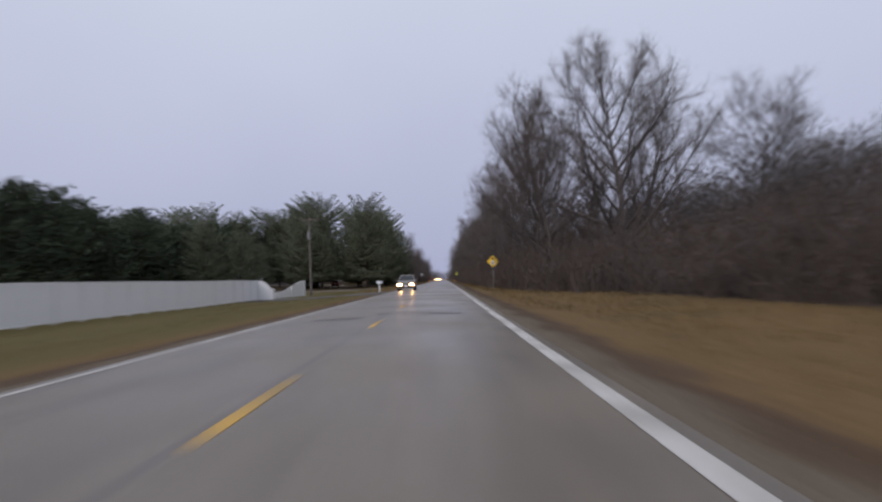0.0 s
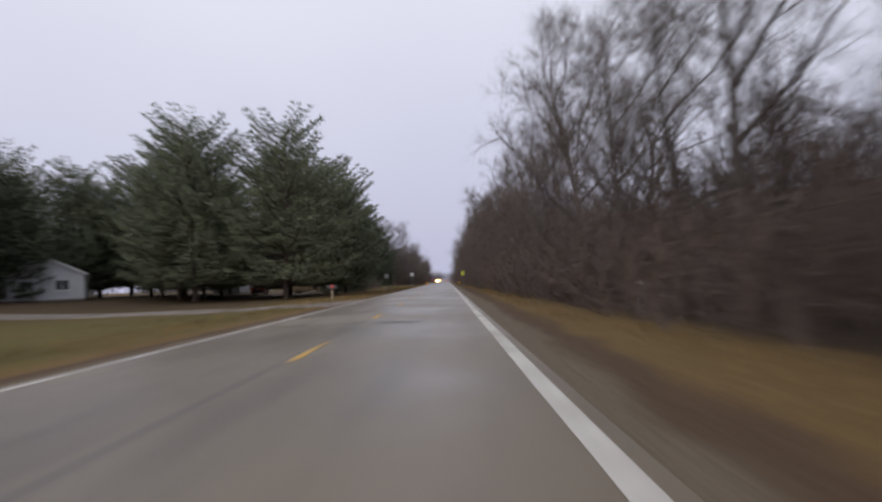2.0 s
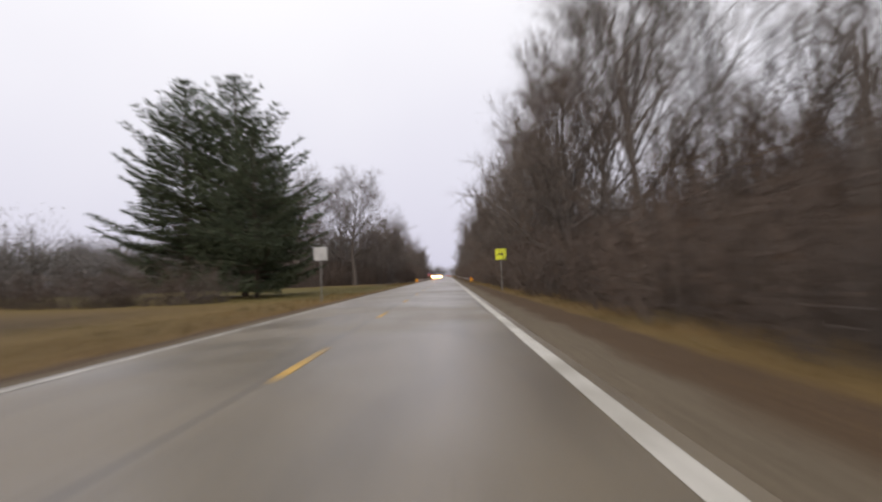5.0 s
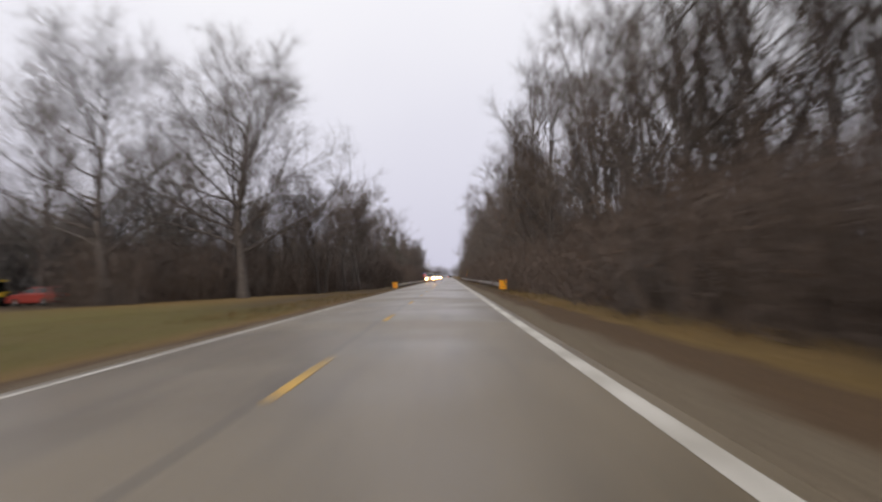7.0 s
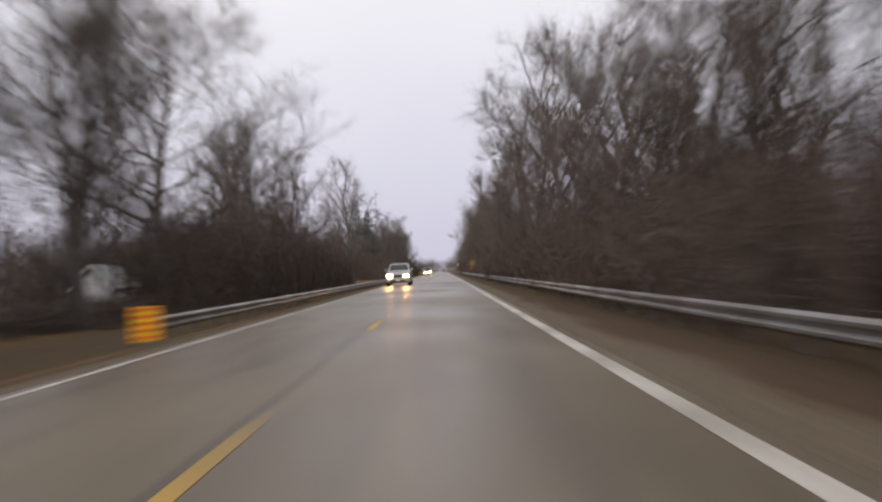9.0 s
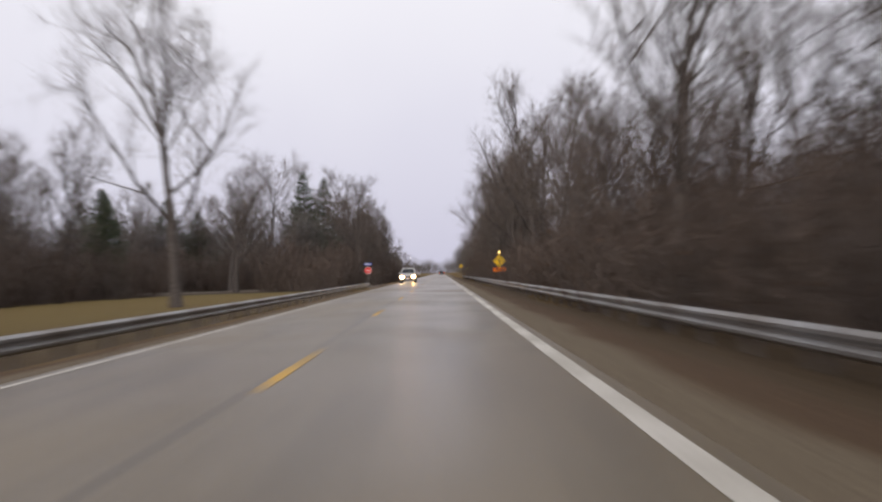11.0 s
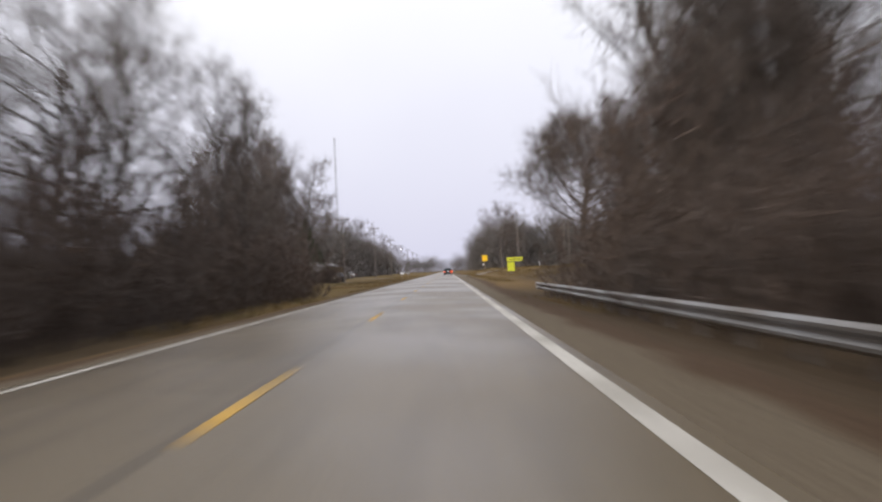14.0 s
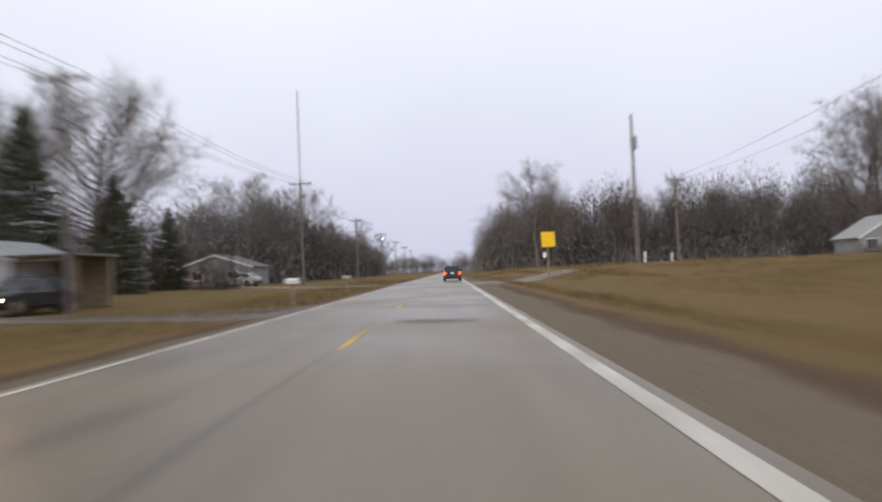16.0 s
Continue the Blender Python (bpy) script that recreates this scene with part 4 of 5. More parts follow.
for i in range(3):
    far_woods(-44 - 26 * i, 322 + 3 * i, 90 + rng.uniform(-8, 8), rng.uniform(0.8, 0.95), True)
for x in (-40, -80):
    far_woods(x, 508, 90, 0.85, True)
for i in range(4, 17):
    far_woods(-72 + 16 * step(240, 290, i * 36) - rng.uniform(0, 8), -10 + i * 36, rng.uniform(-8, 8), rng.uniform(0.65, 0.85))
for i in range(15):
    far_woods(right_edge(i * 36) + 27, 4 + i * 36, rng.uniform(-5, 5), rng.uniform(0.85, 1.1), i < 3)
for i in range(7):
    far_woods(-32 - 1.0 * i, 700 + i * 37, rng.uniform(-5, 5), rng.uniform(0.75, 1.0), i < 6)
    far_woods(24 + 0.5 * i, 752 + i * 37, rng.uniform(-5, 5), rng.uniform(0.95, 1.15), i < 6)
for i in range(5):
    far_woods(34 + i * 36, 764 + 6 * i, 90, 1.15, True)
for i in range(6):
    far_woods(48 + i * 34, 745 + 6 * i, 90 + rng.uniform(-8, 8), rng.uniform(1.2, 1.4), True)
for i in range(4):
    far_woods(-60 - i * 36, 690 + 12 * i, 90 + rng.uniform(-8, 8), rng.uniform(0.8, 0.95), True)
for i in range(3):
    far_woods(27 + i * 38, 1040 + 8 * i, 90, 0.95)
    far_woods(-27 - i * 38, 1050 + 8 * i, 90, 0.85)
for i in range(3):
    far_woods(-40 + i * 40, 1260, 90, 1.1)
for x, y, s, k in ((-34, 705, 0.85, 5), (-27, 716, 0.8, 5), (19, 716, 0.9, 5), (24, 728, 0.75, 1), (40, 735, 0.8, 0), (55, 740, 0.85, 2), (75, 700, 1.25, 5), (69, 696, 1.0, 2), (82, 706, 1.2, 5), (-24.6, 619, 0.62, 1), (-26.5, 613, 0.66, 0), (-28.5, 627, 0.7, 3), (-17.2, 597, 0.82, 1), (-19.5, 592, 0.94, 1), (-23, 598, 0.9, 2), (-16.0, 585, 0.85, 4), (-26, 592, 0.8, 2), (-24, 583, 0.85, 1), (-14.5, 436, 0.95, 0), (-40, 452, 0.8, 0), (-46, 466, 0.8, 2), (-52, 480, 0.8, 0), (-43, 490, 0.8, 1), (-33, 610, 0.8, 0), (-21, 576, 0.85, 3), (-24, 740, 0.7, 3), (-22, 775, 0.7, 0), (-20, 810, 0.7, 1), (16, 790, 0.7, 1), (15, 830, 0.7, 3), (95, 735, 0.8, 3)):
    plant(BARE[k], x, y, s, "leafless tree standing in the open beside houses", "trees past the woods")
plant(SPRUCES[2], -24.3, 637, 0.72, "dark green spruce beside a pale house", "spruces left of the road", name="spruce_tree")
plant(SPRUCES[2], -25.5, 650, 0.62, "dark green young spruce on the lawn", "spruces left of the road", name="spruce_tree")
plant(SPRUCES[2], -22.6, 623, 0.86, "dark green spruce behind a small pale garage", "spruces left of the road", name="spruce_tree")
COLUMN = bare_tree(19, 20, 0.2, 13, 0.34, 0.22, 0.72, last=5, slim=0.8, plain=True)
for x, y, s in ((-24.0, 609, 0.95), (-23.2, 599.5, 1.02), (-26.0, 603, 0.9)):
    plant(COLUMN, x, y, s, "tall narrow leafless tree beside a small white outbuilding", "trees past the woods")

# ---- grass on the verges ----


def tufts(seed, length, width, count, lo, hi, material):
    r = np.random.default_rng(seed)
    st = Strips()
    for _ in range(count):
        p = np.array((r.uniform(-width / 2, width / 2), r.uniform(-length / 2, length / 2), -0.04))
        d = unit(np.array((r.normal(0, 0.45), r.normal(0, 0.45), 1.0)))
        st.sliver(p, p + d * r.uniform(lo, hi), r.uniform(0.012, 0.03), unit(np.array((r.normal(), r.normal(), 0))))
    return st.mesh("grass", material)


TUFT = [tufts(71, 12, 3.4, 800, 0.10, 0.32, GRASS_DEAD), tufts(72, 12, 3.4, 800, 0.08, 0.26, GRASS_DEAD), tufts(73, 12, 3.6, 650, 0.05, 0.14, GRASS_GREEN)]


def verge(k, x, y):
    ob = new("grass", TUFT[k])
    a = math.atan2(ground_z(x + 1.2, y) - ground_z(x - 1.2, y), 2.4)
    ob.matrix_basis = pose(x, y, ground_z(x, y), 0, -math.degrees(a), rng.choice((0, 180)))
    tagged(ob, "tufts of matted winter grass on the road verge", "grass", "verge grass", "stuff")


for i in range(60):
    yy = -6 + 12 * i
    if yy < 560:
        if yy < 300 or i % 3 == 0:
            verge(rng.randrange(2), 6.3, yy)
        if yy < 70:
            verge(rng.randrange(2), 9.6, yy)
            verge(rng.randrange(2), 12.8, yy)
    else:
        verge(rng.randrange(2), 7.3, yy)
        verge(rng.randrange(2), 10.6, yy)
        verge(rng.randrange(2), 13.8, yy)
    if not 62 < yy < 78 and not 462 < yy < 488:
        if (295 < yy < 470 or 485 < yy < 535) and i % 3:
            continue
        verge(2 if yy < 60 or 225 < yy < 270 else rng.randrange(2), -6.1, yy)
        if yy < 282 or yy > 570:
            verge(2 if yy < 480 else rng.randrange(2), -9.5, yy)
            verge(2, -13, yy)

# ---- drives and a side road ----


def apron(name, x0, x1, y0, y1, flare, material, label):
    """A drive that leaves the road at right angles, wider at its mouth."""
    verts, faces, n = [], [], 14
    for i in range(n + 1):
        x = x0 + (x1 - x0) * i / n
        f = flare * (1 - step(0, 0.3, i / n))
        for k in (-1, 0, 1, 2, 3, 4):
            yy = (y0 - f) + (y1 - y0 + 2 * f) * min(max(k, 0), 3) / 3
            verts.append((x, yy + 0.25 * noise.noise((x * 0.4, yy, 1)) + (0.5 if k == 4 else -0.5 if k == -1 else 0), ground_z(x, yy) + (0.008 + 0.045 * step(3.5, 7.0, abs(x)) if 0 <= k < 4 else -0.35)))
    for i in range(n):
        for k in range(5):
            a = i * 6 + k
            faces.append((a, a + 1, a + 7, a + 6))
    tagged(new(name, mesh_of(name, verts, faces, material)), label, "drive", kind="structure")


apron("drive_1", -3.4, -34, 60.5, 67.8, 2.0, DRIVE_DARK, "dark asphalt drive leaving the road beside a mailbox")
apron("drive_2", -3.4, -34, 106.2, 111.2, 2.0, DRIVE, "pale gravel drive leading to a house")
apron("side_road", -3.4, -60, 477, 483.5, 3.0, DIRT_EDGE, "worn asphalt side road meeting the main road")
apron("drive_3", -3.4, -26, 607, 610.5, 2.0, GRAVEL, "worn gravel drive in front of houses")
apron("drive_4", -3.4, -24, 652, 657, 3.0, DRIVE, "pale gravel drive where cars are parked")
apron("drive_5", 3.4, 60, 640, 645, 3.0, DRIVE, "pale side road crossing the grass bank")
for (px, py, w, l) in ((0.9, 20.5, 2.6, 1.3), (-1.4, 19.0, 1.6, 0.9), (0.6, 84.0, 1.8, 0.8), (-1.6, 486, 2.4, 1.4), (1.2, 600, 1.8, 1.0)):
    pts = [(px + w / 2 * math.cos(a) * (1 + 0.25 * noise.noise((a * 2, px, 0))), py + l / 2 * math.sin(a) * (1 + 0.3 * noise.noise((a * 2, 0, py)))) for a in [k * 6.2832 / 20 for k in range(20)]]
    me = mesh_of("tar_patch", [(a, b, road_z(a) + 0.004) for a, b in pts], [tuple(range(20))], PATCH)
    tagged(new("tar_patch", me), "dark tar patch in the asphalt", "road patch", kind="structure")

# ---- guardrails ----
WAVE = [(0.0, 0.0), (0.02, 0.018), (0.08, 0.06), (0.08, 0.112), (0.015, 0.165), (0.015, 0.21), (0.08, 0.262), (0.08, 0.315), (0.02, 0.357), (0.0, 0.375)]


def guardrail(x, y0, y1, side, top):
    z = ground_z(x, (y0 + y1) / 2)
    e = empty("guardrail", pose(x, y0, z), "galvanised steel guardrail with a ribbed beam on posts", "guardrail", "guardrails")
    n = int((y1 - y0) / 3.81)
    verts, faces = [], []
    for yy in (0, 3.82):
        verts += [(-side * a, yy, top - 0.375 + b) for a, b in WAVE]
    verts += [(v[0] + side * 0.006, v[1], v[2]) for v in verts]
    k = len(WAVE)
    for i in range(k - 1):
        faces += [(i, i + 1, k + i + 1, k + i), (2 * k + i, 3 * k + i, 3 * k + i + 1, 2 * k + i + 1)]
    panel = mesh_of("panel", verts, faces, STEEL)
    bm = boxed(-0.05, 0.05, -0.07, 0.07, -0.3, top - 0.02, 0.006)
    post = bpy.data.meshes.new("post")
    bm.to_mesh(post)
    bm.free()
    post.materials.append(POLE_WOOD)
    bm = boxed(-0.06, 0.06, -0.07, 0.07, top - 0.3, top - 0.03, 0.006)
    block = bpy.data.meshes.new("block")
    bm.to_mesh(block)
    bm.free()
    block.materials.append(POLE_WOOD)
    for i in range(n):
        p = new("panel", panel)
        p.parent, p.location = e, (0, i * 3.81, 0)
        for j in range(2):
            q = new("post", post)
            q.parent, q.location = e, (side * 0.19, i * 3.81 + 1.905 * j + 0.3, 0)
            b = new("block", block)
            b.parent, b.location = e, (side * 0.08, i * 3.81 + 1.905 * j + 0.3, 0)
    return e


guardrail(6.55, 305, 546, 1, 0.69)
guardrail(-6.2, 335, 471.5, -1, 0.69)

# ---- signs ----


def plate(parent, name, outline, y, material, thick=0.004):
    return part(name, prism(outline, "y", y, y + thick), material, parent)


def rect(x, z, w, h, r=0.04):
    out = []
    for sx, sz, a0 in ((1, 1, 0), (-1, 1, 90), (-1, -1, 180), (1, -1, 270)):
        for k in range(4):
            a = radians(a0 + 30 * k)
            out.append((x + sx * (w / 2 - r) + r * math.cos(a), z + sz * (h / 2 - r) + r * math.sin(a)))
    return out


def diamond(z, half, r=0.05):
    return [(q[0], z + q[1]) for q in ((p[0] * 0.7071 - p[1] * 0.7071, p[0] * 0.7071 + p[1] * 0.7071) for p in rect(0, 0, half * 1.4142, half * 1.4142, r))]


def sign_post(e, height, r=0.032):
    part("post", boxed(-r, r, 0.008, 0.008 + 1.4 * r, -0.4, height, 0.004), STEEL_POST, e)


def sign_at(x, y, turn, label):
    return empty("road_sign", pose(x, y, ground_z(x, y), 0, 0, turn), label, "road sign", "road signs")


g1 = ground_z(7.05, 73.0)
e = sign_at(7.05, 72.5, 0, "yellow diamond warning sign with a white panel on a steel post")
zc = 2.72 - g1
sign_post(e, zc + 0.5)
plate(e, "backing", diamond(zc, 0.74), 0.0, BLACK)
plate(e, "face", diamond(zc, 0.67), -0.004, SIGN_YELLOW)
plate(e, "panel", rect(0, zc - 0.12, 0.36, 0.46, 0.03), -0.008, SIGN_WHITE)
plate(e, "arrow", [(-0.05, zc + 0.20), (0.05, zc + 0.20), (0.05, zc + 0.32), (0.13, zc + 0.32), (0, zc + 0.48), (-0.13, zc + 0.32), (-0.05, zc + 0.32)], -0.008, BLACK)
for k, w in ((0.03, 0.24), (-0.06, 0.22)):
    plate(e, "bar", rect(0, zc + k, w, 0.04, 0.01), -0.011, BLACK)
plate(e, "bar", rect(0, zc - 0.22, 0.22, 0.16, 0.02), -0.011, BLACK)

e = sign_at(6.0, 222, 0, "yellow warning sign on a steel post beside the brush")
zc = 2.5 - ground_z(6.0, 222)
sign_post(e, zc + 0.4)
plate(e, "face", rect(0, zc, 0.85, 0.85), 0.0, SIGN_LIME)
plate(e, "bar", rect(0, zc, 0.4, 0.12, 0.02), -0.004, BLACK)

e = sign_at(8.12, 467.9, 0, "yellow diamond warning sign with an amber beacon and orange plaque")
g2 = ground_z(8.12, 467.9)
sign_post(e, 3.0 - g2)
plate(e, "backing", diamond(2.06 - g2, 0.74), 0.0, STEEL_POST)
plate(e, "face", diamond(2.06 - g2, 0.73), -0.004, SIGN_YELLOW)
plate(e, "arrow", [(-0.035, 1.82 - g2), (0.035, 1.82 - g2), (0.035, 2.02 - g2), (0.18, 2.02 - g2), (0.18, 2.08 - g2), (0.035, 2.08 - g2), (0.035, 2.2 - g2), (0.10, 2.2 - g2), (0, 2.34 - g2), (-0.10, 2.2 - g2), (-0.035, 2.2 - g2)], -0.008, BLACK)
plate(e, "plaque", rect(0, 1.12 - g2, 1.40, 0.46), 0.0, SIGN_ORANGE)
plate(e, "bar", rect(0, 1.12 - g2, 0.9, 0.06, 0.02), -0.004, BLACK)
beacon = part("beacon", rod(bmesh.new(), (0, -0.10, 3.02 - g2), (0, 0.10, 3.02 - g2), 0.17, n=20), BLACK, e)
part("lens", rod(bmesh.new(), (0, -0.13, 3.02 - g2), (0, -0.10, 3.02 - g2), 0.13, n=20), BEACON, beacon, "lit amber beacon lens")

e = sign_at(8.85, 634.3, 0, "yellow square warning sign on a wooden post")
g3 = ground_z(8.85, 634.3)
part("post", boxed(-0.05, 0.05, 0.008, 0.10, -0.4, 3.5 - g3, 0.006), WOOD, e)
plate(e, "face", rect(0.06, 3.03 - g3, 1.0, 1.1), 0.0, SIGN_YELLOW)
plate(e, "plaque", rect(-0.25, 1.9 - g3, 0.22, 0.4, 0.02), 0.0, SIGN_WHITE)

e = sign_at(9.7, 591.8, 0, "lime yellow sign with a wide panel over a square one")
g4 = ground_z(9.7, 591.8)
sign_post(e, 2.3 - g4)
plate(e, "panel", rect(0.5, 2.05 - g4, 2.0, 0.5), 0.0, SIGN_LIME)
plate(e, "face", rect(0, 1.15 - g4, 0.9, 1.1), 0.0, SIGN_LIME)
plate(e, "bar", rect(0.5, 2.05 - g4, 1.5, 0.08, 0.02), -0.004, BLACK)

e = sign_at(-7.02, 474.9, 180, "red stop sign with a blue street name blade above")
g5 = ground_z(-7.02, 474.9)
sign_post(e, 2.5 - g5)
octagon = [(0.42 * math.cos(radians(22.5 + 45 * k)), 1.55 - g5 + 0.42 * math.sin(radians(22.5 + 45 * k))) for k in range(8)]
plate(e, "backing", [(p[0] * 1.08, 1.55 - g5 + (p[1] - 1.55 + g5) * 1.08) for p in octagon], 0.060, SIGN_WHITE)
plate(e, "face", octagon, 0.065, SIGN_RED)
plate(e, "blade", rect(0, 2.3 - g5, 0.95, 0.26, 0.02), 0.06, SIGN_BLUE)
plate(e, "bar", rect(0, 2.3 - g5, 0.7, 0.1, 0.02), 0.065, SIGN_WHITE)
plate(e, "bar", rect(0, 1.55 - g5, 0.44, 0.09, 0.02), 0.070, SIGN_WHITE)

for x, y, z, w in ((-7.5, 173.2, 2.05, 0.7), (-5.2, 207.4, 2.5, 0.75)):
    e = sign_at(x, y, 0, "grey back of a road sign on a steel post")
    sign_post(e, z + 0.35 - ground_z(x, y))
    plate(e, "face", rect(0, z - ground_z(x, y), w, w), 0.0, SIGN_BACK)
e = empty("reflector_post", pose(8.1, 87, ground_z(8.1, 87)), "slim steel reflector post with a white reflector", "reflector post")
part("post", boxed(-0.03, 0.03, 0, 0.04, -0.3, 1.1, 0.004), STEEL_POST, e)
part("reflector", rod(bmesh.new(), (0, -0.02, 1.1), (0, 0.0, 1.1), 0.09, n=16), SIGN_WHITE, e)


def marker(x, y, face, stripe, label):
    e = empty("object_marker", pose(x, y, ground_z(x, y)), label, "object marker", "guardrail end markers")
    part("post", boxed(-0.03, 0.03, 0.01, 0.05, -0.3, 0.9, 0.004), STEEL_POST, e)
    plate(e, "face", rect(0, 0.56, 0.70, 0.85, 0.03), 0.0, face)
    for k in range(5):
        z = 0.17 + 0.17 * k
        plate(e, "stripe", [(-0.345, z), (0.345, z + 0.03), (0.345, z + 0.115), (-0.345, z + 0.085)], -0.004, stripe)


marker(6.55, 304.4, SIGN_YELLOW, SIGN_ORANGE, "yellow and orange striped marker at the guardrail end")
marker(-5.9, 334.5, SIGN_YELLOW, SIGN_ORANGE, "orange and yellow striped marker at the guardrail end")

# ---- utility poles, wires, mast ----
POLES = {}


def utility_pole(x, y, top, arms=(0.5,), key=None, box_on=False):
    z = ground_z(x, y)
    e = empty("utility_pole", pose(x, y, z), "weathered wooden utility pole with crossarms", "utility pole", "utility poles")
    h = top - z
    part("pole", rod(bmesh.new(), (0, 0, -0.5), (0, 0, h), 0.135, 0.09, 12), POLE_WOOD, e)
    for a in arms:
        arm = part("crossarm", boxed(-1.2, 1.2, -0.16, -0.06, h - a - 0.07, h - a + 0.07, 0.01), POLE_WOOD, e)
        for k in (-1.1, -0.55, 0.55, 1.1):
            part("insulator", rod(bmesh.new(), (k, -0.11, h - a + 0.07), (k, -0.11, h - a + 0.22), 0.045, 0.03, 8), TRIM, arm)
        for sx in (-1, 1):
            part("brace", rod(bmesh.new(), (0, -0.14, h - a - 0.75), (sx * 0.75, -0.12, h - a - 0.08), 0.018, n=6), STEEL_POST, e)
    if box_on:
        part("transformer", rod(bmesh.new(), (0.0, -0.38, h - 2.6), (0.0, -0.38, h - 1.7), 0.22, n=14), STEEL_POST, e)
    POLES[key] = (x, y, top - (arms[0] if arms else 0) + 0.2)


utility_pole(-14.2, 79, 8.85, (0.25,), "a", True)
left_poles = [(-14.0, 523, 9.9), (-14.0, 568, 9.9), (-14.4, 613.4, 10.2), (-14.3, 658, 11.6), (-14.5, 703, 11.0), (-14.6, 748, 11.0), (-14.8, 793, 11.0), (-15, 838, 11.0), (-15, 883, 11.0)]
for i, p in enumerate(left_poles):
    utility_pole(*p, (0.4,), ("l", i), i == 2)
# a lit yard lamp on one of the far poles
lx, ly, lz = left_poles[5]
e = empty("yard_light", pose(lx, ly - 0.11, lz - 1.6), "lit white yard light on a short arm of the pole", "lamp")
part("arm", rod(bmesh.new(), (0, 0, 0), (0.3, -1.2, 0.25), 0.03, n=8), STEEL_POST, e)
head = part("housing", rod(bmesh.new(), (0.3, -1.25, 0.15), (0.3, -1.25, 0.35), 0.24, 0.12, 14), STEEL_POST, e)
part("bulb", rod(bmesh.new(), (0.3, -1.25, -0.05), (0.3, -1.25, 0.15), 0.17, 0.2, 14), YARD_LAMP, head, "lit white bulb")
utility_pole(20.3, 609.6, 8.6, (0.5, 1.9), ("r", 0))
utility_pole(15.2, 633.7, 11.8, (), ("m", 0), True)
utility_pole(30.0, 668.0, 11.5, (0.4, 1.6), ("r", 1))


def wire(p, q, sag):
    cu = bpy.data.curves.new("wire", "CURVE")
    cu.dimensions, cu.bevel_depth = "3D", 0.010
    sp = cu.splines.new("POLY")
    sp.points.add(12)
    for k in range(13):
        s = k / 12
        v = Vector(p).lerp(Vector(q), s)
        sp.points[k].co = (v.x, v.y, v.z - 4 * sag * s * (1 - s), 1)
    cu.materials.append(TRIM)
    tagged(new("power_line", cu), "thin sagging black power line between poles", "power line", "power lines")


for i in range(len(left_poles) - 1):
    a, b = POLES[("l", i)], POLES[("l", i + 1)]
    for k in (-1.1, -0.55, 0.55, 1.1):
        wire((a[0] + k, a[1] - 0.11, a[2]), (b[0] + k, b[1] - 0.11, b[2]), 0.7)
    wire((a[0], a[1], a[2] - 2.4), (b[0], b[1], b[2] - 2.4), 0.9)
for k in (-1.1, 1.1):
    a, b = POLES[("r", 0)], POLES[("r", 1)]
    wire((a[0] + k, a[1], a[2]), (b[0] + k, b[1], b[2]), 0.5)

mz = ground_z(-45, 798)
e = empty("radio_mast", pose(-45, 798, mz), "tall slender grey lattice radio mast", "mast")
legs = [(0.45 * math.cos(a), 0.45 * math.sin(a)) for a in (0.5, 2.594, 4.689)]
for lx, ly in legs:
    part("leg", rod(bmesh.new(), (lx, ly, 0), (lx, ly, 61), 0.042, n=6), STEEL_POST, e)
bm = bmesh.new()
for i in range(61):
    for k in range(3):
        p, q = legs[k], legs[(k + 1) % 3]
        rod(bm, (*p, i), (*q, i + 1), 0.022, n=4)
part("bracing", bm, STEEL_POST, e)

# ---- fence, mailboxes ----


